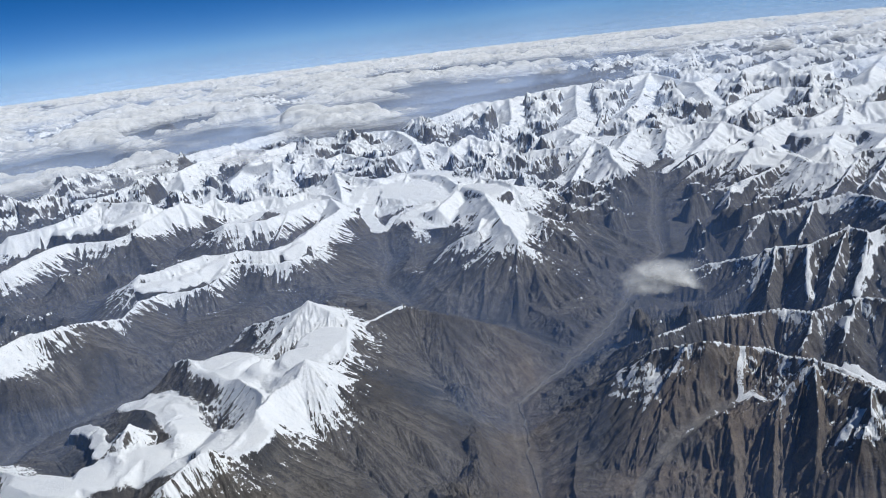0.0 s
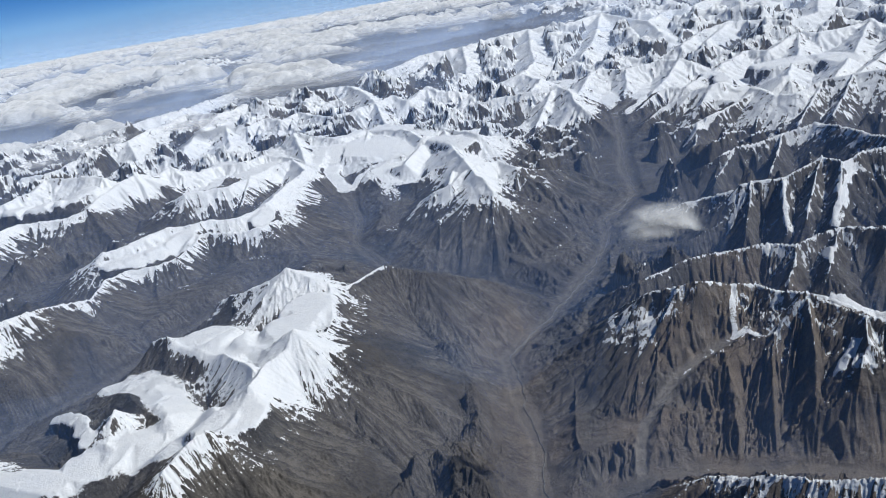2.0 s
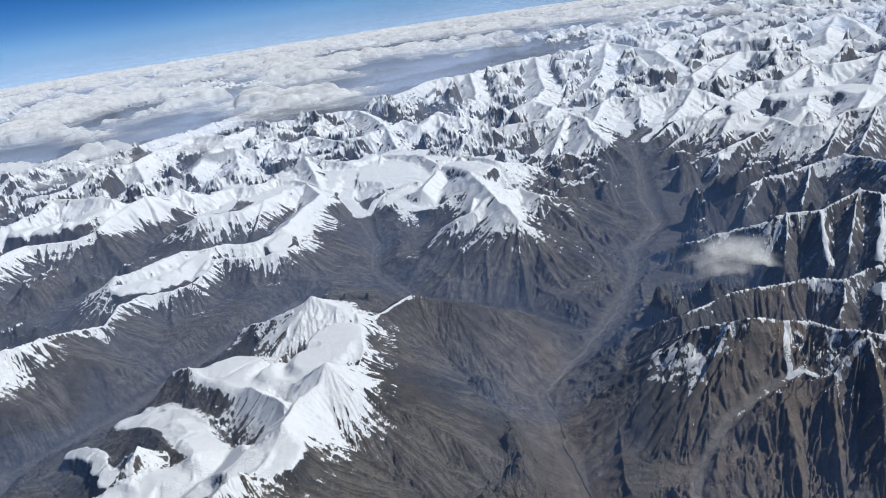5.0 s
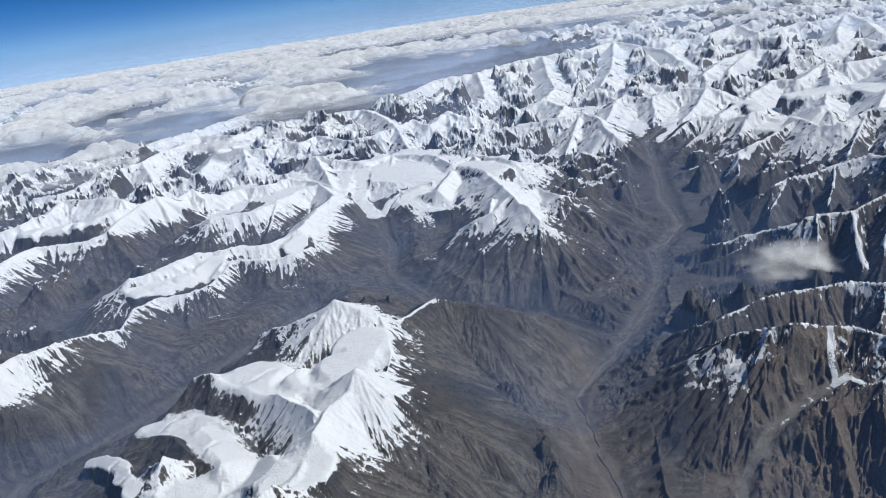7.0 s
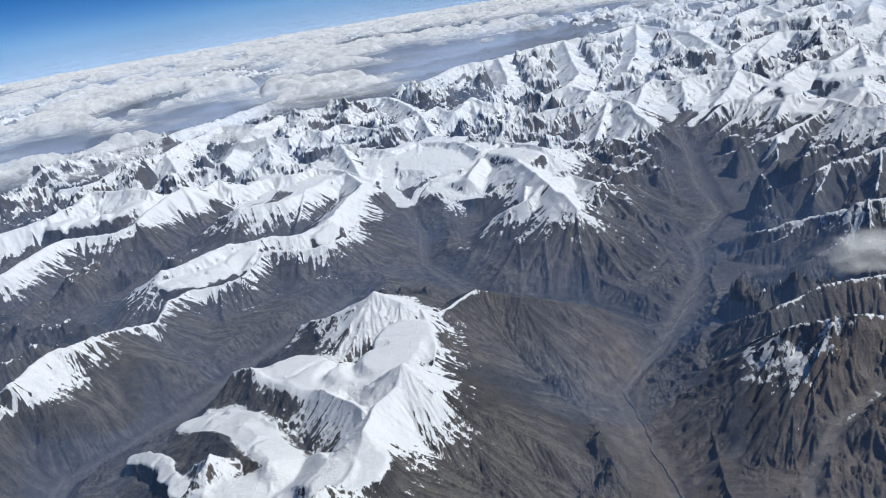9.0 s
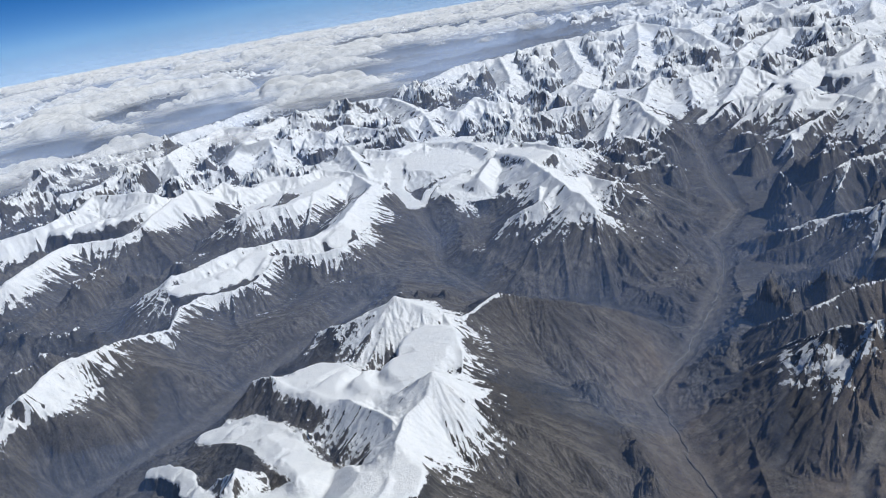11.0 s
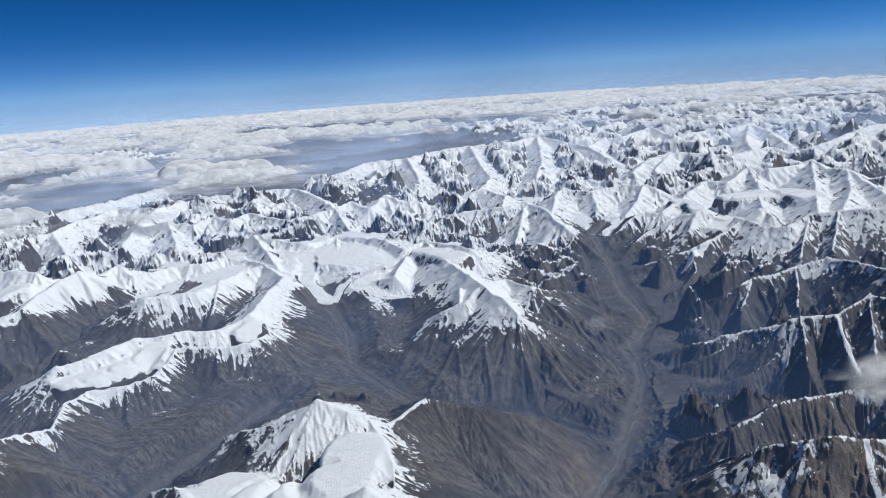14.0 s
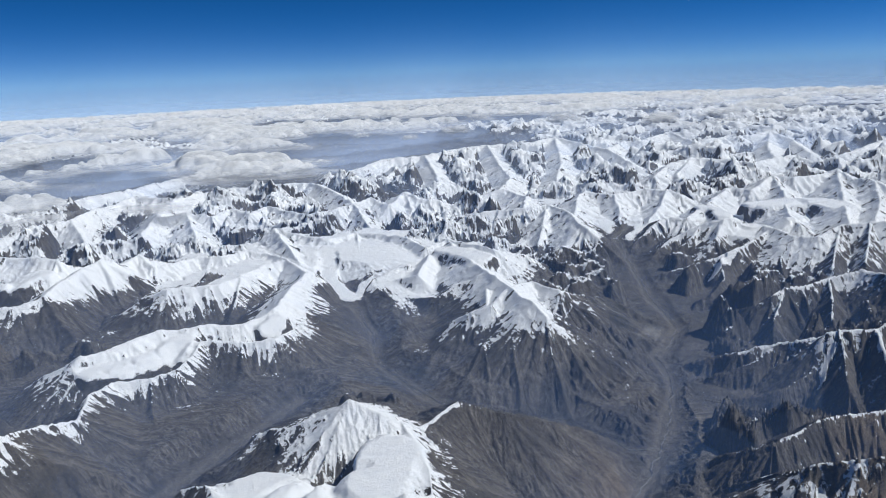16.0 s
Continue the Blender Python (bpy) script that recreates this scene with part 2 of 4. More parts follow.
RIDGES["dome"] = [
    (0.50, [(-23.8, 215.9, 49, 5), (-34.3, 267.3, 49.5, 5), (-24.9, 258.6, 48.8, 5), (-16.5, 248.6, 48.2, 5), (-5.9, 261.2, 46.8, 5), (2.4, 253.5, 47.5, 5), (9, 243.2, 48, 5), (13.3, 223.3, 48.7, 5), (21.1, 231.1, 49.2, 5), (25.6, 219.4, 50, 5), (29.8, 205.7, 51.2, 5), (39, 207.4, 48.2, 2), (41.9, 198.8, 45, -2)]),
    (0.55, [(21.1, 231.1, 49.2, 5), (21.1, 197, 50.8, 5), (22.2, 180.9, 51.8, 5), (23.1, 162.9, 52.9, 5), (25.1, 151.5, 52.6, 4), (26.5, 146.5, 51, 2)]),
    (0.62, [(23.1, 162.9, 52.9, 4), (17.5, 158, 51, 3.5), (13.4, 158.4, 49.5, 3), (10.1, 161.4, 47, 2), (6.6, 156.4, 44.3, 0.2)]),
    (0.62, [(26.5, 146.5, 51, 2.5), (20.7, 150.3, 49.2, 2), (17.2, 149.3, 47.7, 1.2), (13.7, 148.2, 46, 0.3)]),
    (0.62, [(18.9, 168, 51.5, 4), (16.8, 158.9, 49.5, 3), (14.4, 152.8, 47, 1)]),
    (0.62, [(12.6, 214.3, 49, 4), (7.1, 197.2, 48, 3), (1.3, 200.6, 46.2, 1.5), (-5.7, 198.5, 43.5, 0.2)]),
    (0.62, [(22.2, 180.9, 51.8, 4), (14.6, 182.7, 49, 2.5), (9.6, 180.3, 46.6, 1), (2.2, 190.1, 44, -0.3)]),
    (0.55, [(23.1, 162.9, 52.9, 4), (30.9, 172.8, 50.8, 2.5), (34.2, 161.9, 51.4, 0.6), (42.1, 167.4, 48, -1), (50.9, 174.1, 44.5, -2), (57.8, 168.9, 41, -3), (61.7, 164.1, 39.3, -3)]),
    (0.65, [(26.5, 146.5, 51, 2), (29.5, 144.7, 48.5, 1), (29, 135.3, 45.5, -1), (31.4, 125.9, 41.5, -3), (32.8, 119.6, 39.3, -3)]),
    (0.65, [(26.5, 146.5, 51, 1.5), (24.9, 137.9, 46.5, 0), (24.4, 129, 42, -3), (24, 123.2, 39.4, -3)]),
    (0.65, [(20.7, 150.3, 49.2, 1), (18.1, 140.3, 45.5, -1), (16.6, 130.1, 41, -3), (16.9, 126.2, 39.6, -3)]),
    (0.65, [(13.7, 148.2, 46, 0.3), (8.9, 141.2, 42.8, -2), (6.5, 137.6, 40.8, -3)]),
    (0.65, [(13.7, 148.2, 46, 0.3), (12.3, 137.3, 42.5, -2), (11, 131.1, 40.3, -3)]),
    (0.65, [(42.1, 167.4, 48, -1), (41.4, 148.6, 44, -2), (42.9, 135.9, 40.5, -3), (42.4, 127.5, 39, -3)]),
    (0.65, [(6.6, 156.4, 44.3, 0), (1.4, 150, 42, -2), (-2.2, 145, 40.5, -3)]),
    (0.60, [(-5.9, 261.2, 46.8, 4), (-6.8, 230.4, 46.5, 4), (-9.6, 213.8, 45.5, 2)]),
]
RIDGES["right_near"] = [
    (0.74, [(29.1, 91.4, 39.5, -3), (33.2, 90.6, 42, -1), (37.2, 89.5, 46, 1.5), (39.7, 85.5, 50.3, 3), (40.5, 84.2, 51.5, 3), (44.1, 81.5, 53.3, 2.6), (47, 80.1, 54.1, 2.6), (50, 80.2, 53.3, 1.6), (51.7, 80.5, 52.6, 1.6), (54.8, 80.1, 52.3, 1.6), (56.2, 76.7, 52.4, 1.6), (57.8, 73.3, 53.8, 1.6), (59.2, 71.1, 53.2, 1.8), (60.6, 68.5, 53, 2), (61.7, 65.9, 53.2, 2), (63, 64.1, 53.4, 2)]),
    (0.90, [(57.8, 73.3, 53.8, 1.5), (55.9, 72.3, 51.2, 0.5), (52.8, 71.2, 49.5, 0), (50.6, 72.3, 48.5, -0.5), (46.2, 69.9, 47.3, -2), (42.4, 69.9, 46.2, -3), (38, 68.2, 44.5, -3), (35, 65.9, 43, -3), (33, 63.1, 41, -3)]),
    (0.95, [(46.2, 69.9, 47.3, -2), (44.8, 64.9, 44, -2), (43.3, 60.3, 40.6, -2)]),
    (0.95, [(52.8, 71.2, 49.5, 0), (49.7, 65.4, 46, -2), (47.4, 59.4, 41.6, -2)]),
    (0.95, [(41.8, 69.9, 46, -3), (40.4, 64.8, 43.3, -3), (39.3, 60.9, 40.5, -3)]),
    (0.95, [(57.5, 72.2, 53.4, 1.5), (54.8, 64.1, 49, -1), (52.2, 59.6, 46, -1), (51.3, 56.7, 42, -1)]),
    (0.95, [(38, 68.2, 44.5, -3), (37.6, 64.4, 42.5, -3), (36.6, 60.7, 40, -3)]),
    (0.95, [(61.7, 65.9, 53.2, 2), (59.3, 61.9, 52.4, 1), (56, 58.7, 50, 0), (54.3, 54.5, 47.5, -2), (53.8, 51.4, 44, -3)]),
    (0.95, [(39.7, 85.5, 50.3, 1), (38.3, 80.6, 47.3, -0.5), (35.9, 75.2, 44.5, -3), (33.6, 69.8, 41.3, -3)]),
    (0.95, [(44.1, 81.5, 53.3, 1), (42.6, 78.6, 50.2, 0), (40.8, 75.1, 48, -2), (39.3, 72.4, 45.5, -3)]),
    (0.95, [(47, 80.1, 54.1, 1.2), (45.8, 77, 50.4, 0), (45.8, 74.1, 48, -2)]),
    (0.95, [(37.2, 89.5, 46, 0.5), (34.2, 84.3, 43.3, -2), (31, 78.3, 40.8, -2), (28.7, 74.6, 39, -2)]),
    (0.95, [(38.9, 87.3, 48.5, 1), (35.4, 80.8, 45, -2), (32.4, 74.5, 42, -2), (29.7, 68.3, 39.6, -2)]),
]
RIDGES["right_front"] = [
    (0.70, [(29.8, 57.6, 39, -3), (32.5, 55.4, 41.5, -2), (35, 53.6, 44, -1), (37.2, 52.6, 46, 0), (38.5, 51.4, 46.4, 0.4), (40.1, 48.6, 47.3, 0.8), (42.2, 47.1, 48.4, 1), (43.9, 45.2, 49, 0.5), (45.3, 43.9, 49.5, 1.5), (48.7, 42.2, 50.3, 2), (53.9, 40.3, 51, 2)]),
]
RIDGES["right_second"] = [
    (0.80, [(35.7, 104.4, 40, -3), (38.5, 100.9, 44, -2), (40.3, 97.4, 46.6, -1), (42.8, 95.3, 48.2, -0.4), (46.9, 96.3, 48.8, 0), (51.3, 98.2, 49.2, 0.3), (56.1, 98.3, 49.6, 0.4), (61.2, 97.2, 50, 0.4), (65.6, 96.7, 50.4, 0.6), (68, 93.4, 50.8, 1), (71.7, 94.4, 51.4, 1.3), (75.6, 94.8, 52, 1.5), (79.9, 89.7, 53, 1.5)]),
    (0.85, [(68, 93.4, 50.8, 0.6), (65.8, 89.7, 49.5, 0.6), (63.6, 87.5, 48.5, 0)]),
    (0.85, [(75.6, 94.8, 52, 1), (70.6, 88.5, 50.5, 1), (68.8, 86.1, 49.5, 0.5)]),
    (0.90, [(42.8, 95.3, 48.2, -3), (40.5, 95.1, 46, -3), (39.1, 94.3, 44.6, -3)]),
    (0.90, [(40.3, 97.4, 46.6, -3), (38.3, 98.6, 43.2, -3), (36.7, 98.4, 41.5, -3)]),
]
RIDGES["right_third"] = [
    (0.80, [(52.5, 142.7, 39.5, -3), (57.7, 138.4, 42.5, -2), (62, 135.2, 44.5, -0.5), (68.7, 132.5, 46.5, 0.3), (74.1, 128.2, 49, 1)]),
    (0.80, [(73.5, 125.8, 50.6, 1.2), (75.4, 125, 51.3, 2), (80.6, 121.7, 52, 2.5), (84.4, 122.8, 53, 2.5), (88.4, 123.9, 54.3, 2.5), (89.9, 118.9, 54.5, 2.5), (95.3, 120.7, 55, 2.5), (99.8, 120, 55.5, 2.5)]),
    (0.95, [(75.4, 125, 51.3, 2), (72, 118.9, 48.3, 1), (68.9, 113.6, 45.5, -1)]),
    (0.95, [(80.1, 122, 52, 2.5), (76.9, 114.7, 49.3, 2.5), (74.7, 109.4, 46.5, 0.5)]),
    (0.95, [(88.4, 123.9, 54.3, 3), (81.6, 113.6, 51, 2), (77.7, 108.3, 48.5, 0.5)]),
    (0.95, [(89.9, 118.9, 54.5, 3), (84.8, 110.1, 51.5, 3), (80.4, 104.6, 49.3, 3)]),
    (0.80, [(76.2, 166.7, 40.5, -3), (78.3, 157.2, 45, -1), (82, 156, 47.5, 0.5), (87.5, 159.1, 48.2, 0.8), (93.7, 158.8, 48.5, 0.8), (99.3, 160.2, 49.2, 1.5), (107.2, 159.3, 51, 1.5), (107.5, 150.5, 52, 1.5), (106.8, 136.8, 53, 1.5), (106.3, 129.6, 54, 1)]),
    (0.95, [(87.5, 159.1, 48.2, 1), (80.7, 151.5, 45.5, 0.5), (76.5, 146.5, 43.5, -2)]),
    (0.95, [(99.3, 160.2, 49.2, 1.5), (92.1, 148.7, 47, 1.2), (88.4, 144, 45.5, 0)]),
    (0.95, [(68.7, 132.5, 46.5, 0.5), (63.4, 131.4, 44, -0.5), (58, 132.3, 42, -2), (53.5, 135, 40, -3)]),
    (0.95, [(74.1, 128.2, 49, 1), (69.8, 122.6, 45.5, 0.5), (61.2, 120.7, 43, -2), (56.1, 123, 41, -3), (50.3, 126.8, 39.3, -3)]),
]
RIDGES["right_fourth"] = [
    (0.80, [(70.8, 202.9, 39.3, -3), (77.5, 200.4, 41.5, -2), (86.6, 197.7, 44, -0.3), (93.8, 198.1, 45.6, 0.5), (100.2, 200.6, 46.8, 1), (108.3, 204.4, 48, 1.5), (115.3, 209.1, 49.4, 2)]),
    (0.85, [(93.8, 198.1, 45.6, 0.3), (88.5, 185.6, 43, -1), (80.6, 178.8, 41, -3)]),
    (0.85, [(117.1, 208.1, 49.8, 2), (111.2, 195.9, 46.5, 1), (104.3, 183.9, 43.5, -2)]),
    (0.85, [(131.3, 197.7, 52, 3), (120.1, 184.8, 49, 1.5), (111.1, 173.7, 47, 0)]),
    (0.85, [(137.6, 193.9, 53.2, 3), (126.8, 181.2, 50, 2.5), (119.3, 172.6, 48, 1.5)]),
]
RIDGES["right_far"] = [
    (0.52, [(80.5, 232.9, 40, -2), (87.5, 238.8, 42, -1), (97.3, 246.6, 45, 1), (103.9, 250.5, 46.6, 2), (108.8, 246, 47, 3), (128.8, 267.5, 47.3, 4), (121.3, 245, 48, 4)]),
    (0.52, [(79.7, 217, 41, -2), (92.8, 224.5, 45.5, 1), (102.9, 225.1, 49, 2), (108.4, 220.9, 51.2, 3), (113.8, 221.6, 50.8, 3), (116, 214, 50.2, 3), (116.9, 207.7, 49.9, 3), (116.3, 197.1, 50, 3), (120.6, 192.9, 50.5, 3), (131.3, 197.7, 52, 3), (137.6, 193.9, 53.2, 3), (143.3, 189.7, 54, 3), (150, 184.9, 54.5, 3)]),
    (0.50, [(128.8, 267.5, 47.3, 5), (154.3, 296, 47.2, 5), (157.9, 284.6, 47.8, 5), (184.5, 311.3, 48.6, 5), (188.8, 303.3, 48.5, 5), (201.8, 305.6, 48.6, 5), (216.8, 311.4, 49.5, 5), (206.5, 287.6, 49.2, 5), (209.1, 279, 49.6, 5), (187.9, 241.5, 50.2, 5), (175, 216.5, 50.5, 5)]),
    (0.55, [(184.5, 311.3, 48.6, 5), (163.7, 272, 48, 5), (139.8, 234.6, 48.3, 5), (130, 214.1, 49, 5)]),
    (0.55, [(216.8, 311.4, 49.5, 5), (181.6, 262.2, 49.2, 5), (151.8, 221.8, 50.5, 5), (133.9, 197.3, 52.2, 5)]),
    (0.55, [(209.1, 279, 49.6, 3), (177.3, 237.2, 50, 3), (140.2, 194.8, 53, 3)]),
    (0.55, [(108.4, 220.9, 51.2, 3), (100.9, 212.5, 47.3, 1), (95, 213.6, 44, -1)]),
    (0.55, [(102.9, 225.1, 49, 2), (95.8, 218.9, 45.5, 0), (88.9, 216.5, 43, -2)]),
]
RIDGES["far_mid"] = [
    (0.55, [(35.8, 283.6, 44.5, 2), (42.9, 284.5, 46, 3), (49.8, 284.5, 47, 3.5), (59, 279.3, 48, 3.5), (70.2, 283.6, 48.6, 3.5), (70.8, 261.1, 48.6, 3.5), (68.3, 239.4, 48.3, 3), (70.4, 232.9, 45.5, 0), (73.6, 220.2, 41, -3)]),
    (0.50, [(59, 279.3, 48, 5), (70.2, 314, 46.5, 5), (65.1, 338.9, 46, 5), (56, 333.1, 45.5, 5)]),
    (0.50, [(70.2, 283.6, 48.6, 3), (60.3, 257.9, 45.5, 2.5), (55.6, 247.5, 43, 1), (51.7, 235.9, 41, -2)]),
    (0.50, [(70.8, 261.1, 48.6, 3), (65.6, 243.1, 45.3, 1.5), (59.1, 230.4, 42, -1), (56.5, 228.3, 40, -3)]),
    (0.50, [(75.9, 269.1, 46, 3), (86.6, 296.1, 47.5, 4), (94.7, 308, 48, 4), (103.1, 297.1, 47.5, 4), (117.7, 301.3, 48.2, 4), (124.4, 292.6, 48.7, 4), (127.6, 287.5, 48, 4)]),
    (0.50, [(103.1, 297.1, 47.5, 3), (94.9, 271.2, 44.5, 1), (90.9, 257.4, 42, -2)]),
    (0.50, [(124.4, 292.6, 48.7, 3), (112.4, 273.8, 46, 2), (102, 261.4, 43.5, 0)]),
    (0.50, [(33.7, 322.3, 46, 4), (24, 325.4, 47, 4), (20, 340, 47.8, 4), (10.5, 313, 46.7, 4), (3.7, 330.3, 47.5, 4), (-4.1, 318.2, 47.8, 4), (-14, 307.1, 47, 4), (-23.7, 304.6, 46.5, 4), (-40.5, 331.1, 46.8, 4)]),
    (0.55, [(20, 340, 47.8, 3), (20.1, 313, 44.5, 1.5), (16.3, 299.7, 42.5, -1)]),
    (0.55, [(-4.1, 318.2, 47.8, 3), (-1.3, 294.2, 45, 2), (0.5, 282.5, 43.5, 1)]),
]
RIDGES["far_left"] = [
    (0.48, [(-154.3, 297.2, 44, 1), (-142.4, 297.2, 45, 3.2), (-136.7, 306.7, 45.6, 3.2), (-131.8, 326.2, 45.8, 3.2), (-122.4, 336.5, 46, 3.2), (-118.3, 358.5, 46.6, 3.2), (-108.4, 385.5, 47, 3.2), (-85.6, 368.9, 47.3, 3.2), (-79.7, 390.3, 46, 3.2), (-60.9, 407.7, 45, 3.2), (-39.3, 413.4, 45, 3.2)]),
    (0.50, [(-85.1, 285.5, 44, 1), (-85.9, 325.7, 46.5, 3), (-73.7, 328.7, 46.6, 3), (-61.7, 317.6, 46.4, 3), (-56.3, 332.5, 46.6, 3), (-46.9, 318.3, 46.5, 3), (-40.5, 331.1, 46.8, 3)]),
    (0.50, [(-39.3, 413.4, 45, 3), (-23.2, 412.9, 45.2, 3), (-9.8, 360.4, 46, 3), (-4.1, 318.2, 47.8, 3)]),
    (0.50, [(-122.4, 336.5, 46, 2.5), (-106.5, 299.6, 43.5, 1), (-103, 280, 42, -2)]),
    (0.50, [(-85.6, 368.9, 47.3, 2.5), (-88, 345.8, 45.5, 2.5), (-85.9, 325.7, 46.5, 2.5)]),
    (0.50, [(-73.7, 328.7, 46.6, 3), (-63.9, 287, 44.5, 2.5), (-66.5, 275.6, 43, 1)]),
    (0.50, [(-183.9, 386.7, 44, 2), (-169, 394.7, 44.6, 2), (-148.6, 388.5, 44.8, 2), (-138, 412.8, 44.8, 2), (-123.8, 431.3, 44.6, 2), (-100.7, 485, 44, 2)]),
]
RIDGES["far_crest"] = [
    (0.48, [(-10.7, 449.1, 42, 1), (5.2, 469, 44.3, 2.5), (25.5, 497.5, 46, 4), (52.7, 501.4, 46.4, 4), (82.3, 534.2, 46.6, 4), (107.1, 550.1, 46.6, 4), (127.2, 543, 46.3, 4), (144.1, 555.5, 46.4, 4), (169.3, 577.3, 46.8, 4), (170.4, 515, 46.6, 4), (171.2, 473.8, 46.4, 4), (153.5, 395.7, 47, 4)]),
    (0.48, [(107.1, 550.1, 46.6, 4), (87.2, 432.6, 46, 4), (77.3, 367.9, 46.5, 4), (63.7, 336.2, 46.3, 4)]),
    (0.48, [(169.3, 577.3, 46.8, 4), (123.9, 426.5, 45.8, 4), (98.2, 358.3, 46.2, 4)]),
    (0.48, [(52.7, 501.4, 46.4, 3), (46.6, 413.8, 44.5, 3), (42.3, 377.3, 43.5, 1)]),
]
RIDGES["far_right"] = [
    (0.48, [(171.2, 473.8, 46.4, 4), (203.6, 521.6, 46.5, 4), (211.1, 508.6, 47, 4), (263, 569.1, 47.2, 4), (238.8, 485.7, 47, 4), (276.8, 506.5, 47.3, 4), (291.8, 501.2, 47.6, 4), (319.6, 519.4, 47.8, 4), (301.8, 468.7, 46.8, 3), (273.1, 406.9, 44, 1)]),
    (0.48, [(147.9, 354.6, 44.5, 3.5), (175.2, 391.2, 46, 3.5), (195.1, 405, 46.2, 3.5), (208.3, 394.8, 46, 3.5), (212.2, 372.3, 45.5, 3.5), (236.7, 389, 46, 3.5), (253.4, 395.1, 46, 3.5), (254.5, 378.3, 43, 0)]),
    (0.50, [(253, 373.6, 42, 0), (273.9, 390, 43.5, 2.5), (297.3, 401, 45.4, 2.5), (325.6, 421.7, 46.2, 2.5), (363.5, 447, 47, 2.5), (405.4, 463.9, 47.5, 2.5)]),
    (0.50, [(195.1, 405, 46.2, 3), (163.4, 360.9, 43.5, 1), (155.8, 334, 41, -2)]),
    (0.50, [(319.6, 519.4, 47.8, 3), (265.2, 438.7, 46, 3), (236.7, 389, 46, 3)]),
]

# valley lines
VALLEYS = {}
VALLEYS["river"] = [(16, 20, 36), (19, 50, 37), (21, 74.5, 37.3), (20.5, 85, 37.8), (20.5, 95, 38.2), (24, 99, 38.6), (31.5, 108, 38.7), (32.5, 110.5, 38.7), (40, 120, 38.5), (48, 134, 38.3), (52, 149.5, 38.3), (64, 164, 38.5), (69, 190.5, 38.5), (80, 229.5, 38.6), (84.5, 250.5, 40), (97, 265.5, 41)]
VALLEYS["side_valley"] = [(-13, 215, 44.5), (-11.5, 199, 42.5), (-7, 176, 40.5), (-7, 158, 39.6), (5, 132, 39.2), (22, 124, 38.9), (32, 110.5, 38.8)]
VALLEYS["gorge"] = [(24, 59, 37), (27.5, 60.2, 37.3), (30.7, 60.3, 38), (34.3, 60.7, 38.6), (39.7, 60.3, 39), (44.6, 57.7, 39.6), (50.4, 56, 40.2), (56, 52.2, 41)]
VALLEYS["west_valley"] = [(-22.5, 138, 42.5), (-39, 114.5, 42), (-47.5, 102.5, 41.5), (-60.5, 91, 41), (-62, 62, 40), (-90, 40, 39)]

# glaciers and snowfields: half-width, then the middle line
GLACIERS = {}
GLACIERS["high"] = (7, [(-93.5, 217.4, 51.6), (-98, 213, 50.6), (-106.5, 212.6, 49.8), (-114.1, 214.3, 49.6)])
GLACIERS["shelf"] = (4.2, [(-46.1, 155.9, 50.4), (-47, 151.6, 50.1), (-50.7, 148.8, 49.8), (-54.9, 146.1, 49.6), (-59.3, 144.7, 49.6)])
GLACIERS["triangle"] = (3.5, [(-27.8, 164.2, 50.4), (-29.4, 160.6, 49.9)])
GLACIERS["tongue"] = (3.4, [(-16.5, 243.1, 47), (-15.9, 222.8, 46), (-16.7, 212.4, 45.2), (-13.5, 202.3, 44), (-10.9, 196.2, 43.3)])
GLACIERS["tongue_side"] = (2, [(5.3, 211.8, 47.2), (-1.9, 208.7, 45.6), (-6.3, 205.3, 44.6), (-9.3, 197.3, 43.4)])
GLACIERS["dome_top"] = (6, [(18.2, 217.1, 49.3), (21.2, 212.7, 49.8), (24.8, 200.5, 50.6)])
GLACIERS["far_tongue"] = (4.5, [(62.8, 333.6, 46), (55.9, 332.9, 44.5), (48, 326, 42.8), (37, 313, 41.2), (31.4, 304.2, 40.6)])
GLACIERS["range_basin"] = (9, [(142.6, 256.1, 47.6), (153.4, 258.3, 47.5), (165.2, 254.7, 47.8), (163.1, 239.3, 48.3)])
GLACIERS["range_fan"] = (5, [(132.5, 225.3, 48.6), (122.3, 217.5, 49), (117.5, 219.4, 48.5), (110.4, 213.3, 47.2)])
GLACIERS["pyramid_field"] = (4.5, [(123.1, 262.6, 47), (124.4, 252.5, 47.5), (118.7, 234.9, 47)])
GLACIERS["east"] = (2.6, [(60.5, 82.5, 50.6), (62.3, 80.6, 50.8), (62.7, 77.1, 51), (64, 72.9, 51.3), (66.9, 69.7, 51.6)])
GLACIERS["east_upper"] = (1.2, [(59.2, 84, 50.2), (63.5, 82.7, 50.6), (69.2, 82.6, 51), (73.9, 80.4, 51.4)])
GLACIERS["couloir"] = (0.75, [(51.7, 80.9, 52.4), (50.8, 78.8, 50.3), (49.6, 75.4, 48.3)])
GLACIERS["patch"] = (0.9, [(49.3, 74.9, 48), (51.2, 75, 48.2), (51.6, 73.9, 48.3)])
GLACIERS["corner_patch"] = (1.1, [(58.9, 63.9, 51), (57.9, 63.3, 50), (56.3, 62.2, 49)])
GLACIERS["long_couloir"] = (1.1, [(79.7, 120.5, 51.6), (77.2, 115.7, 49.5), (74.9, 110, 46.8)])
GLACIERS["wide_couloir"] = (1.5, [(97.4, 128.5, 54), (88.3, 114.3, 51.8), (83.6, 108.1, 50.2), (80.1, 104.1, 49)])
GLACIERS["branch_couloir"] = (0.8, [(74.1, 125.8, 50.5), (71.9, 122.2, 49), (67.7, 119.3, 47.2)])
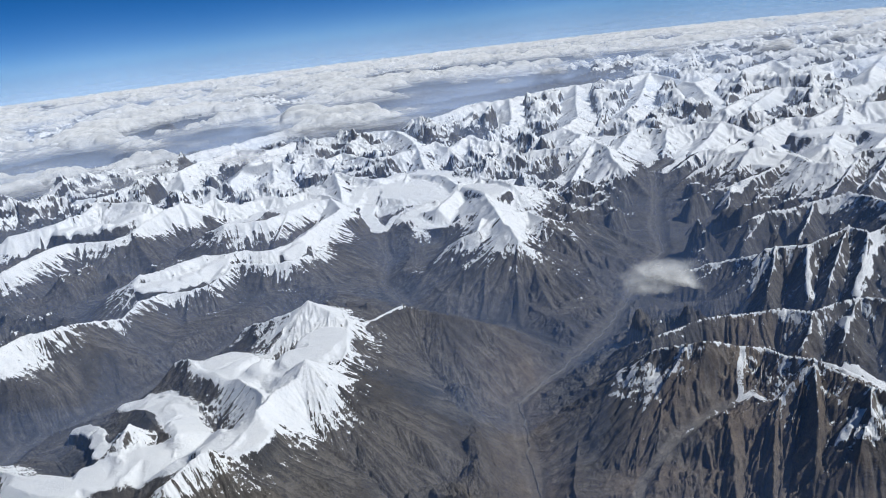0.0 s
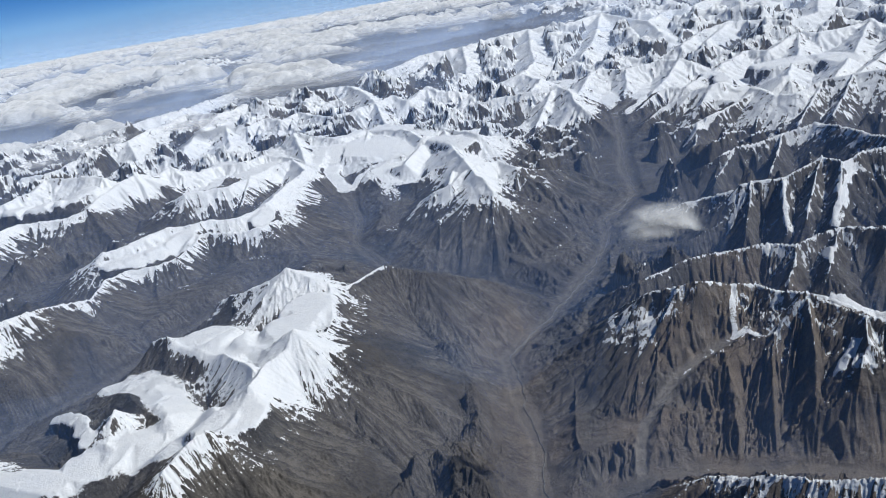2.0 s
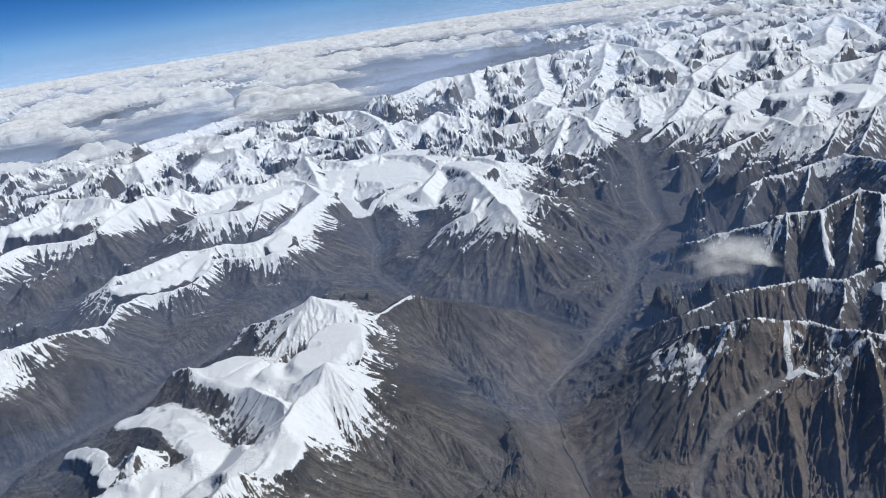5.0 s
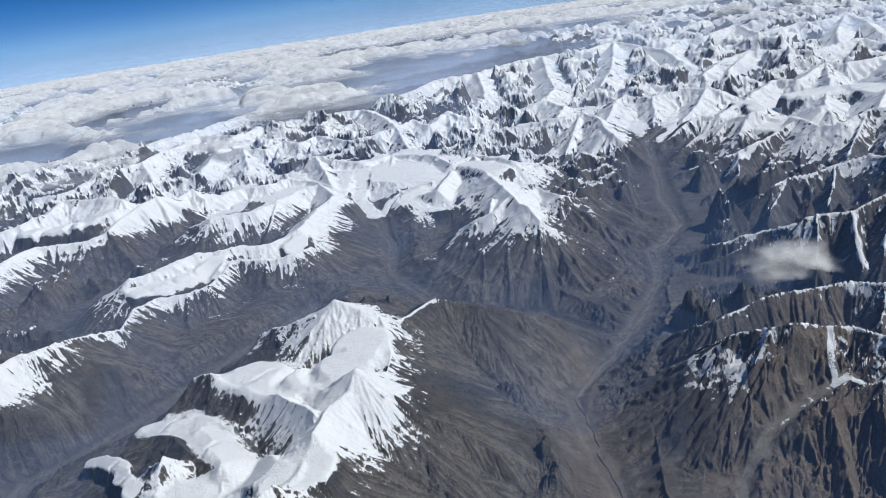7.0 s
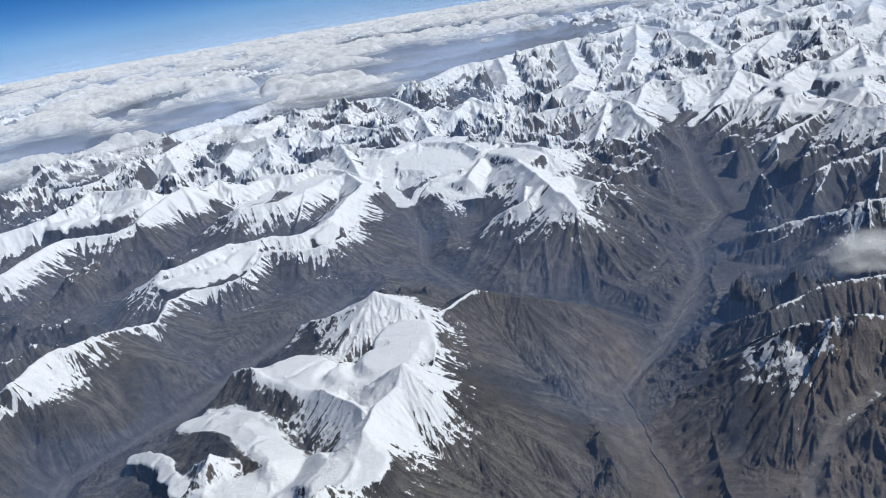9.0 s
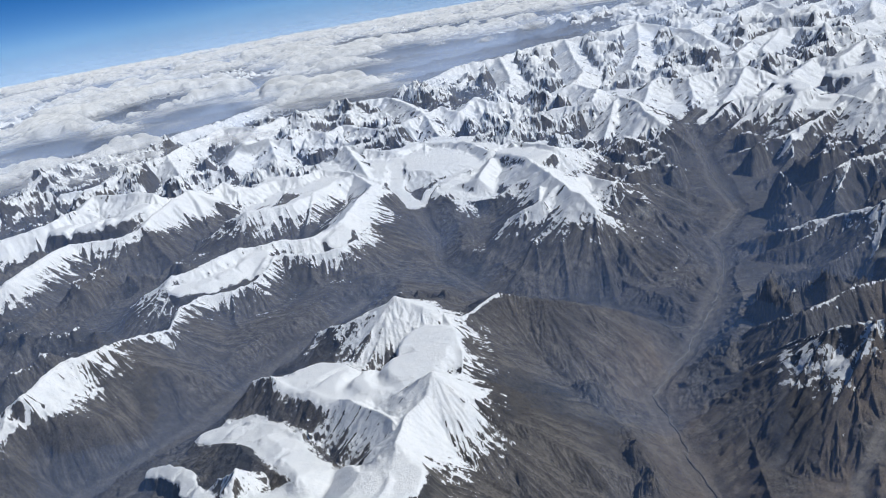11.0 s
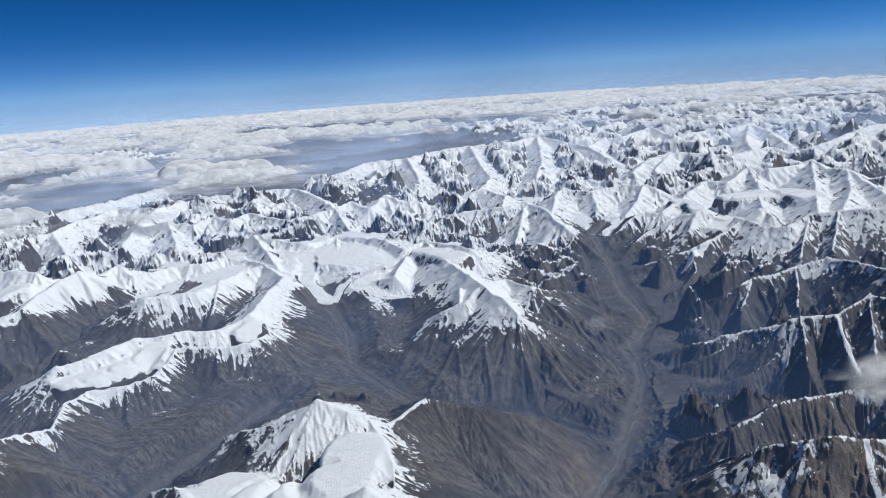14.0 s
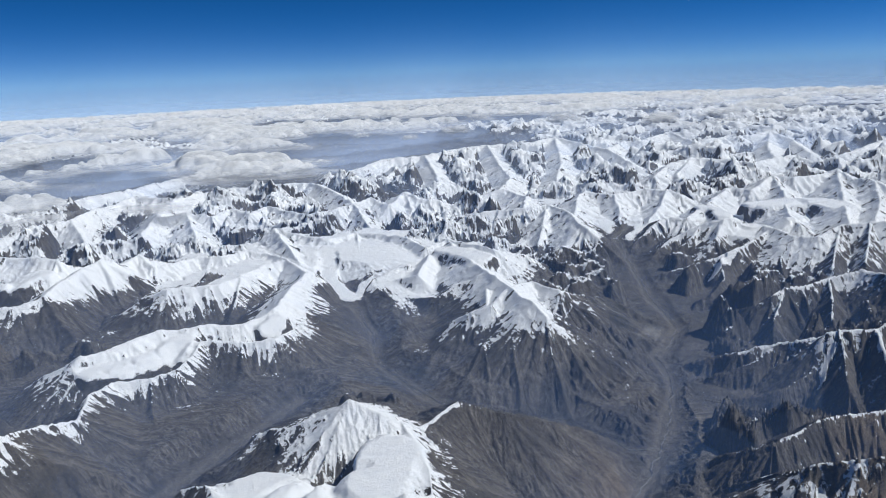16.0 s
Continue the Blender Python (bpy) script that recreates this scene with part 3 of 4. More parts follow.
GLACIERS["hanging"] = (1.6, [(98.7, 159, 49), (101.8, 157, 49.6), (106.1, 157.3, 50.6)])
GLACIERS["low_couloir"] = (0.8, [(71.3, 91.8, 51), (69.5, 87.3, 49.8)])
GLACIERS["spur_patch"] = (1.8, [(98.7, 199, 46.6), (91.9, 193.2, 45.6), (86.9, 190.4, 44.8)])
GLACIERS["basin"] = (7, [(-10, 97, 53.2), (-12.2, 91, 53), (-16.2, 89.7, 52.6), (-21.2, 90.5, 52), (-26.3, 95.9, 51)])
GLACIERS["saddle"] = (0.65, [(-7.5, 106, 52.2), (-5.1, 106, 51.2), (-3.1, 107.7, 50.9), (-1.1, 110.1, 51), (1.5, 112.3, 51.1)])
GLACIERS["outlet"] = (2.2, [(-24.4, 94.6, 51), (-28.8, 98.9, 50), (-31.6, 101.9, 49)])
GLACIERS["main"] = (4.2, [(-18.4, 65.5, 54), (-22, 69.9, 52.9), (-26.2, 76.3, 51.6), (-30.2, 82.9, 50), (-35.2, 88.8, 48.4), (-40.9, 92, 47.2)])
GLACIERS["loop"] = (1.7, [(-36.6, 71.8, 50), (-39.2, 76.6, 49), (-42.6, 81.6, 48.2), (-45.9, 84.9, 47.4), (-48.6, 86.9, 46.8)])
GLACIERS["lower"] = (5.4, [(-44.5, 64, 50.3), (-35.5, 65.5, 50.5), (-29.5, 68, 51), (-22, 67, 52), (-15, 66, 54)])

# the pale stony gully below the couloir
GULLY = [(50.8, 75.1, 48), (45.9, 74.5, 46.3), (40.4, 72.5, 44.2), (35, 68.4, 41.8), (32.8, 64.5, 40), (31.9, 61.9, 38.8)]


# ---- shape of the land ----
LATTICE = np.random.RandomState(7).rand(4, 256, 256)


def value_noise(x, y, layer=0):
    """Smooth noise from 0 to 1 with cells one unit wide."""
    i, j = np.floor(x).astype(np.int64), np.floor(y).astype(np.int64)
    u, v = x - i, y - j
    u, v = u * u * (3 - 2 * u), v * v * (3 - 2 * v)
    g = LATTICE[layer]
    i0, j0, i1, j1 = i & 255, j & 255, (i + 1) & 255, (j + 1) & 255
    return (g[i0, j0] * (1 - u) + g[i1, j0] * u) * (1 - v) + (g[i0, j1] * (1 - u) + g[i1, j1] * u) * v


TURN_X, TURN_Y = np.cos(LATTICE * 2 * np.pi), np.sin(LATTICE * 2 * np.pi)


def crest_noise(x, y, layer=0):
    """Gradient noise folded at zero: 1 on long winding crests, falling to 0 between them."""
    i, j = np.floor(x).astype(np.int64), np.floor(y).astype(np.int64)
    u, v = x - i, y - j
    a, b = u * u * u * (u * (u * 6 - 15) + 10), v * v * v * (v * (v * 6 - 15) + 10)
    gx, gy = TURN_X[layer], TURN_Y[layer]
    i0, j0, i1, j1 = i & 255, j & 255, (i + 1) & 255, (j + 1) & 255
    n0 = (gx[i0, j0] * u + gy[i0, j0] * v) * (1 - a) + (gx[i1, j0] * (u - 1) + gy[i1, j0] * v) * a
    n1 = (gx[i0, j1] * u + gy[i0, j1] * (v - 1)) * (1 - a) + (gx[i1, j1] * (u - 1) + gy[i1, j1] * (v - 1)) * a
    return 1 - np.minimum(np.abs(n0 * (1 - b) + n1 * b) * 1.9, 1)


def fractal(x, y, size, octaves, layer=0, ridged=False, spacing=None):
    """Noise in octaves; with a spacing, those too fine for the mesh fade out."""
    total, weight, a = 0.0, 0.0, 1.0
    for k in range(octaves):
        n = (crest_noise if ridged else value_noise)(x / size + 17.3 * k, y / size + 5.1 * k, (layer + k) % 4)
        if spacing is not None:
            n = 0.6 + (n - 0.6) * smooth(size / 2.0, size / 4.0, spacing)
        total = total + a * n
        weight, a, size = weight + a, a * 0.5, size * 0.5
    return total / weight


def smooth(a, b, x):
    u = np.clip((x - a) / (b - a), 0, 1)
    return u * u * (3 - 2 * u)


def segment(x, y, p, q):
    """Distance to the line from p to q, and how far along it."""
    dx, dy = q[0] - p[0], q[1] - p[1]
    u = np.clip(((x - p[0]) * dx + (y - p[1]) * dy) / (dx * dx + dy * dy + 1e-9), 0, 1)
    return np.hypot(x - p[0] - u * dx, y - p[1] - u * dy), u


NAMES = list(RIDGES)


def land(x, y, spacing=None):
    """Height before gullies, the number of the mountain (-1: none), how far each place stands above the valley floor and from its line, the height where snow begins and the distance from a crest."""
    wx = x + 1.0 * (fractal(x, y, 8, 2, 0) - 0.5)
    wy = y + 1.0 * (fractal(x, y, 8, 2, 2) - 0.5)
    near = np.full(x.shape, 1e9)
    dv, floor_sum, floor_w = np.full(x.shape, 1e9), np.zeros(x.shape), np.full(x.shape, 1e-12)
    for line in VALLEYS.values():
        for p, q in zip(line, line[1:]):
            d, u = segment(wx, wy, p, q)
            w = 1 / (d * d + 0.5) ** 2
            floor_sum += w * (p[2] + u * (q[2] - p[2]))
            floor_w += w
            dv = np.minimum(dv, d)
    dv = dv * (0.35 + 1.3 * fractal(x, y, 10, 4, 3))
    bed = floor_sum / floor_w + 0.05 * np.minimum(dv, 1.6)
    floor = bed + np.minimum(0.45 * np.maximum(dv - 0.8, 0), 2.8 - 1.9 * smooth(36, 50, x) * smooth(88, 100, y))
    cone, owner, snowline = np.full(x.shape, -1e9), np.full(x.shape, -1), np.full(x.shape, 60.0)
    for k, name in enumerate(NAMES):
        for fall, line in RIDGES[name]:
            for p, q in zip(line, line[1:]):
                reach = 42 if fall > 0.3 else 70
                m = np.nonzero((wx > min(p[0], q[0]) - reach) & (wx < max(p[0], q[0]) + reach) & (wy > min(p[1], q[1]) - reach) & (wy < max(p[1], q[1]) + reach))
                if not len(m[0]):
                    continue
                d, u = segment(wx[m], wy[m], p, q)
                near[m] = np.minimum(near[m], d)
                h = p[2] + u * (q[2] - p[2]) - fall * 1.38 * d ** 0.9
                old = cone[m]
                # a soft join of neighbouring flanks
                s = np.clip(0.5 + 0.5 * (h - old) / 0.5, 0, 1)
                new_h = np.where(old < -1e8, h, old * (1 - s) + h * s + 0.5 * s * (1 - s) * 0.5)
                cone[m] = new_h
                begin = p[2] - p[3] * (1 if p[3] > 0 else 4)
                begin = begin + u * (q[2] - q[3] * (1 if q[3] > 0 else 4) - begin)
                blend = np.where(old < -1e8, 1, np.clip(0.5 + 0.5 * (h - old) / 1.6, 0, 1))
                snowline[m] += (begin - snowline[m]) * blend
                own = owner[m]
                owner[m] = np.where(h > old, k, own)
    wild = smooth(190, 270, np.hypot(x * 0.8, y))
    # the high ranges end along a line; past it lies lower, mostly bare land
    reach_of = np.interp(np.degrees(np.arctan2(x, y)), (-45, -22, -7, 0, 4, 10, 17, 32, 47), (440, 415, 420, 440, 475, 540, 590, 630, 650))
    beyond = smooth(-25, 25, np.hypot(x, y) - reach_of + 70 * (fractal(x, y, 60, 3, 0) - 0.5)) * (y > 0)
    beyond = beyond * (1 - 0.85 * smooth(900, 1400, np.hypot(x, y)) * smooth(0.2, 0.4, x / (np.abs(y) + 1)))
    lift = 22.0 - beyond * (13.0 - 12.0 * smooth(0.55, 0.68, fractal(x, y, 240, 2, 3)))
    crests = fractal(wx + 60, wy, 52, 6, 1, True, spacing)
    ranges = 31.0 + lift * (crests ** 1.7 + 0.02 * wild * (crest_noise(wx / 9, wy / 9, 2) - 0.6))
    east = smooth(30, 45, x) * smooth(90, 105, y)
    spurs = bed + 0.5 + (9.0 + 2.0 * east) * fractal(wx + 31, wy + 8, 22, 4, 2, True, spacing) ** 1.6
    hills = ranges * wild + spurs * (1 - wild)
    hills = 30 + (hills - 30) * (smooth(6 - 5 * east, 17 - 9 * east, near) * (1 - wild) + smooth(2, 13, near) * wild) * smooth(1.0, 6 + 6 * east, dv)
    floor = np.where(dv > 60, np.minimum(floor, 37.0), floor)
    bed = np.where(dv > 60, floor - 2, bed)
    low = np.maximum(floor, hills)
    s = np.clip(0.5 + 0.5 * (cone - low) / 1.2, 0, 1)
    h = np.where(cone < -1e8, low, low * (1 - s) + cone * s + 1.2 * s * (1 - s) * 0.5)
    cut = floor_sum / floor_w + 0.1 + 0.72 * np.maximum(dv - 0.9, 0)
    h = np.where(cut < h, cut + (h - cut) * smooth(3.0, 9.0, dv), h)
    above = h - bed
    owner = np.where((above > 0.9) & (cone > low - 4.0), owner, -1)
    # away from the drawn crests snow begins lower with the distance
    plain = 50.6 - 1.4 * smooth(120, 180, y) - 4.2 * smooth(180, 300, y) + 2.2 * smooth(420, 520, y) * smooth(60, -60, x)
    drawn = smooth(-6, -1, cone - low)
    return h, owner, above, dv, snowline * drawn + plain * (1 - drawn), near


def gullies(x, y, gx, gy, wave, seed):
    """Ribs that run down the slope, one wave apart and sharp on top: height from -1 to 1 and its two derivatives."""
    size = wave * 4.5
    x, y, gx, gy = (v.astype(np.float32) for v in (x, y, gx, gy))
    g = np.hypot(gx, gy) + 1e-6
    sx, sy = -gy / g, gx / g
    cx, cy = np.floor(x / size), np.floor(y / size)
    c, s, wsum = np.zeros((3, *x.shape), np.float32)
    k = 2 * np.pi / wave
    for i in (-1, 0, 1):
        for j in (-1, 0, 1):
            a, b = (cx + i).astype(np.int64), (cy + j).astype(np.int64)
            px = (a + LATTICE[0][(a + seed) & 255, b & 255]) * size
            py = (b + LATTICE[1][a & 255, (b + seed) & 255]) * size
            dx, dy = (x - px).astype(np.float32), (y - py).astype(np.float32)
            w = np.exp(-2.6 * (dx * dx + dy * dy) / (size * size))
            ph = (dx * sx + dy * sy) * k * (0.8 + 0.4 * LATTICE[3][a & 255, b & 255]).astype(np.float32)
            c += w * np.cos(ph)
            s += w * np.sin(ph)
            wsum += w
    c, s = c / wsum, s / wsum
    return 1 - 2 * ((1 - np.clip(c, -1, 1)) / 2) ** 0.65, -s * k * sx, -s * k * sy


def slope_of(h, x, y):
    """Slope in x and y of heights on a bent grid."""
    xi, xj, yi, yj, hi, hj = *np.gradient(x), *np.gradient(y), *np.gradient(h)
    det = xi * yj - xj * yi
    return (hi * yj - hj * yi) / det, (xi * hj - xj * hi) / det


def full_land(x, y, spacing):
    h, owner, above, dv, snowline, near = land(x, y, spacing)
    ice = np.zeros(x.shape)
    bend = 1.6 * (fractal(x, y, 3, 4, 1) - 0.5)
    bend_y = 1.6 * (fractal(x + 40, y, 2, 4, 0) - 0.5)
    for width, line in GLACIERS.values():
        for p, q in zip(line, line[1:]):
            d, u = segment(x + bend, y + bend_y, p, q)
            k = smooth(width, width * 0.5, d)
            level = p[2] + u * (q[2] - p[2])
            fill, dig = (5.0, -3.0) if width > 5.5 else (1.3, -3.0) if width > 1.6 else (0.2, -0.5)
            h = np.where(k > ice, h + np.clip(level - h, dig, fill) * (k - ice), h)
            ice = np.maximum(ice, k)
    bare = np.ones(x.shape)
    for p, q in zip(GULLY, GULLY[1:]):
        d, u = segment(x + 0.6 * bend, y, p, q)
        trench = p[2] + u * (q[2] - p[2]) + 0.85 * np.maximum(d - 0.45, 0)
        h = np.where(d < 5, np.minimum(h, trench + (h - trench) * smooth(2.0, 5.0, d)), h)
        bare = np.minimum(bare, smooth(0.3, 2.2, d))
    gx0, gy0 = slope_of(h, x, y)
    # peaks and notches along the crests
    far = smooth(190, 260, y)
    right = smooth(22, 34, x) * smooth(175, 150, y)
    lofty = smooth(1.0, 7.0, above) * (1 - ice) * bare
    h = h + lofty * ((0.9 - 0.5 * right) * (1 - far) * (fractal(x, y, 7, 5, 2, True, spacing) - 0.62) + 1.9 * far * (fractal(x, y, 15, 6, 0, True, spacing) - 0.62))
    gx, gy = slope_of(h, x, y)
    carve = np.zeros(x.shape)
    rough = smooth(0.15, 1.5, above) * (1 - 0.92 * ice) * bare
    calm = (0.5 + np.maximum(0.75 * right, far)) * (0.3 + 0.7 * smooth(0.1, 2.2, near))
    for wave, depth, seed in ((9.0, 0.07, 7), (4.6, 0.10, 3), (2.4, 0.13, 11), (1.2, 0.15, 23), (0.6, 0.16, 41), (0.3, 0.15, 57)):
        live = rough * smooth(wave / 2.1, wave / 3.6, spacing)
        on = np.nonzero(live > 0.01)
        if not len(on[0]):
            continue
        dx, dy = gx0[on] + 0.25 * (gx[on] - gx0[on]), gy0[on] + 0.25 * (gy[on] - gy0[on])
        c, cx, cy = gullies(x[on], y[on], dx, dy, wave, seed)
        high = smooth(49.5, 52.5, h[on]) * (wave > 1)
        harsh = 1 + 0.25 * right[on] * (wave < 5)
        a = harsh * (calm[on] if wave > 0.9 else 1.0) * depth * wave * live[on] * (1 - 0.3 * high) * (0.15 + 0.85 * smooth(0.05, 0.45, np.hypot(dx, dy)))
        h[on] += a * c
        gx[on] += a * cx
        gy[on] += a * cy
        carve[on] += c * live[on] * (0.2 if wave > 3 else 0.4)
    h = h + 0.12 * rough * (fractal(x, y, 2.5, 4, 3) - 0.5)
    return h, owner, above, dv, carve, gx, gy, ice, snowline


def snow_cover(x, y, h, carve, gx, gy, snowline):
    """Above 0 where snow lies: by height, steepness, hollows and the side turned from the sun."""
    g = np.hypot(gx, gy)
    east = smooth(24, 36, x) * smooth(235, 200, y)
    shade = smooth(0.0, 0.5, gx)
    distant = smooth(190, 260, y)
    patchy = (3.6 + shade) * (fractal(x, y, 10, 5, 1) - 0.5) + (1.2 + 2.8 * east) * (fractal(x, y, 1.2, 3, 2) - 0.5) + 3.5 * east * (fractal(x, y, 0.5, 2, 0) - 0.5)
    line = snowline - (0.8 + 1.6 * shade) * east - 3.4 * distant + 1.0 * shade * smooth(0.45, 0.8, g) * (1 - east) * (1 - distant)
    rib = smooth(0.4, 0.8, g) * smooth(0.0, 0.7, carve)
    hollow = np.maximum(carve, -0.7) * (1 - 0.45 * east)
    depth = np.minimum(h - line, 2.0 + 0.3 * distant) * (1 - 0.5 * east)
    return (depth + patchy - (1.5 + 0.3 * distant) * (g - 0.6) - (1.8 + 3.0 * fractal(x, y, 9, 3, 3)) * hollow - 2.4 * rib - 2.2 * distant * smooth(0.25, 0.7, g) * smooth(-0.1, 0.45, carve)) * 0.6


def mesh_of(name, grid, faces, attributes, material_=None):
    """A smooth mesh of those quads of the grid."""
    used, back = np.unique(faces, return_inverse=True)
    me = bpy.data.meshes.new(name)
    me.vertices.add(len(used))
    me.vertices.foreach_set("co", grid[used].astype(np.float32).ravel())
    n = len(faces)
    me.loops.add(n * 4)
    me.loops.foreach_set("vertex_index", back.astype(np.int32).ravel())
    me.polygons.add(n)
    me.polygons.foreach_set("loop_start", np.arange(0, n * 4, 4, dtype=np.int32))
    me.polygons.foreach_set("use_smooth", np.ones(n, dtype=bool))
    me.update(calc_edges=True)
    for key, values in attributes.items():
        at = me.attributes.new(key, "FLOAT", "POINT")
        at.data.foreach_set("value", values.ravel()[used].astype(np.float32))
    me.materials.append(material_ or TERRAIN)
    return me


def fan(radii, angles):
    r, a = np.meshgrid(radii, angles, indexing="ij")
    x, y = r * np.sin(a), r * np.cos(a) - 10
    spacing = np.maximum(np.gradient(radii)[:, None] * np.ones(len(angles)) * 0.4, r * abs(angles[1] - angles[0]))
    h, owner, above, dv, carve, gx, gy, ice, snowline = full_land(x, y, spacing)
    snow = np.maximum(snow_cover(x, y, h, carve, gx, gy, snowline), np.where(ice > 0.03, 2.4 * ice - 1.4 + (1.6 + 2.0 * smooth(40, 48, x) * smooth(180, 165, y)) * (fractal(x, y, 1.6, 4, 0) - 0.5), -9))
    scree = smooth(0.7, 0.1, above) * 0.35 + 0.55 * smooth(0.3, 0.55, fractal(x, y, 6, 4, 2)) * smooth(0.0, -0.8, carve)
    for p, q in zip(GULLY, GULLY[1:]):
        d, _ = segment(x + 1.2 * (fractal(x, y, 2.5, 3, 1) - 0.5), y, p, q)
        scree = np.maximum(scree, smooth(1.3, 0.5, d))
    # warm scree rock by the river; sunlight painted in south of the couloir, shaded flank beside it left dark
    brown = np.maximum(smooth(29, 23, x), smooth(16, 26, x - 0.9 * (y - 60))) * smooth(8, 28, x) * smooth(72, 58, x) * smooth(118, 98, y) * smooth(0.1, 0.55, fractal(x, y, 6, 4, 0))
    grid = np.stack([x, y, h - (x * x + y * y) / CURVE], -1).reshape(-1, 3)
    n, m = r.shape
    idx = np.arange(n * m).reshape(n, m)
    quads = np.stack([idx[:-1, :-1], idx[1:, :-1], idx[1:, 1:], idx[:-1, 1:]], -1).reshape(-1, 4)[:, ::-1]
    return grid, quads, owner.ravel(), {"snow": snow, "scree": np.clip(scree, 0, 1), "brown": np.clip(brown, 0, 1)}, ice.ravel()


def steps(a, b, ratio):
    return a * np.exp(np.linspace(0, math.log(b / a), int(math.log(b / a) / ratio) + 1))


FINE = 1.0
LEFT, RIGHT = radians(-40), radians(47)
near_grid, near_quads, near_owner, near_at, near_ice = fan(steps(40, 430, 0.0026 * FINE), np.linspace(LEFT, RIGHT, int(1150 / FINE)))
LABELS = {
    "near": "glacier-capped rocky massif with a snowy pyramid summit",
    "left_snow": "long snow-crested ridge above dark scree flanks",
    "left_mid": "snowy ridge with fluted rock ribs below",
    "left_far": "broad snow-covered crest with smooth snowfields",
    "dome": "snow-domed mountain with deeply gullied grey flanks",
    "right_near": "brown rocky mountain dusted with snow, furrowed by gullies",
    "right_front": "dark rocky ridge with patches of snow",
    "right_second": "brown ribbed rock ridge above the river",
    "right_third": "shaded dark mountain side streaked with snow",
    "right_fourth": "shaded rock mountain with snow-filled couloirs",
    "right_far": "high snow-covered range with hanging glaciers",
    "far_mid": "snowy mountain with steep shaded faces above the valley",
    "far_left": "jagged snowy peaks in bluish haze",
    "far_crest": "distant white crest of snow peaks in haze",
    "far_right": "distant snow range under scattered clouds",
}
face_owner = near_owner[near_quads[:, 0]]
face_snow = near_at["snow"].ravel()[near_quads].mean(1)
face_ice = near_ice[near_quads].min(1) > 0.55
for k, name in enumerate(NAMES):
    mine = face_owner == k
    if mine.sum() < 50:
        continue
    top = tagged(new("mountain"), LABELS[name], "mountain")
    centre = RIDGES[name][0][1][0]
    top.location = (centre[0], centre[1], 38)
    for piece, sel in (("glacier", mine & face_ice), ("snow_cover", mine & ~face_ice & (face_snow > 0)), ("rock_slope", mine & ~face_ice & (face_snow <= 0))):
        if sel.sum() < 10:
            continue
        ob = new(piece, mesh_of(piece, near_grid - np.array(top.location), near_quads[sel], near_at))
        ob.parent = top
far_radii = np.concatenate([steps(429, 1200, 0.0042), steps(1200, 3700, 0.014)[1:]])
far_grid, far_quads, far_owner, far_at, _ = fan(far_radii, np.linspace(LEFT, RIGHT, 1000))
back_grid, back_quads, back_owner, back_at, _ = fan(steps(40, 3700, 0.045), np.linspace(RIGHT - 0.002, LEFT + 2 * math.pi + 0.002, 220))
core_grid, core_quads, core_owner, core_at, _ = fan(np.linspace(0.01, 40.3, 16), np.linspace(LEFT, LEFT + 2 * math.pi, 120))
offset, grids, quads, at = 0, [], [], {"snow": [], "scree": [], "brown": []}
for g, q, a in ((near_grid, near_quads[face_owner < 0], near_at), (far_grid, far_quads, far_at), (back_grid, back_quads, back_at), (core_grid, core_quads, core_at)):
    grids.append(g)
    quads.append(q + offset)
    offset += len(g)
    for key in at:
        at[key].append(a[key].ravel())
ground = new("ground", mesh_of("ground", np.concatenate(grids), np.concatenate(quads), {k: np.concatenate(v) for k, v in at.items()}))
tagged(ground, "grey-brown gravel valleys and far snow ranges", "ground", kind="structure")


# ---- haze: tinted see-through sheets, one behind the other, imitate light scattered by air ----
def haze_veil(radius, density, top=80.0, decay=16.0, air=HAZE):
    """One tinted haze sheet, leaning outwards as it rises, thinning upwards."""
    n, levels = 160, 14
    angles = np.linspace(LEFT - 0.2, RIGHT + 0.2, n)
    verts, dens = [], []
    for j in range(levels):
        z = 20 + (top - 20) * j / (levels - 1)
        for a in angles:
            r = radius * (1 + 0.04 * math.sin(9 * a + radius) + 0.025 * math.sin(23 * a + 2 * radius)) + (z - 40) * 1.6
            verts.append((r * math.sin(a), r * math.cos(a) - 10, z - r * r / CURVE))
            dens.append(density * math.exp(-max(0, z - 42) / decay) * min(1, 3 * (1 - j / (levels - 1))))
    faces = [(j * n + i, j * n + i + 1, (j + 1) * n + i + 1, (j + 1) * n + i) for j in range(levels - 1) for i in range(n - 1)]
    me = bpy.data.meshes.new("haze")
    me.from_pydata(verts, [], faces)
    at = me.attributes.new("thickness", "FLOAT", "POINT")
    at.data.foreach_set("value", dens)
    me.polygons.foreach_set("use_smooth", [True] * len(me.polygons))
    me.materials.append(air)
    return tagged(new("haze", me), "see-through bluish sheet standing in for distance haze", "haze", "air haze", "structure")


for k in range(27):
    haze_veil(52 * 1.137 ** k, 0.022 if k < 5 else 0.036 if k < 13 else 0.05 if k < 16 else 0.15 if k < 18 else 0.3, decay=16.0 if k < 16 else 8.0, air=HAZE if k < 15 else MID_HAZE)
# taller pale sheets added to imitate the bright band over the horizon
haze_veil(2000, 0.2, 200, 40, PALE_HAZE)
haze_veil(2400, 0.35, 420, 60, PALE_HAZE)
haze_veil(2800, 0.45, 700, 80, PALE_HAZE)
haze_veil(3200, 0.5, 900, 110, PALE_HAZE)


# ---- clouds ----
def drop(x, y):
    return (x * x + y * y) / CURVE


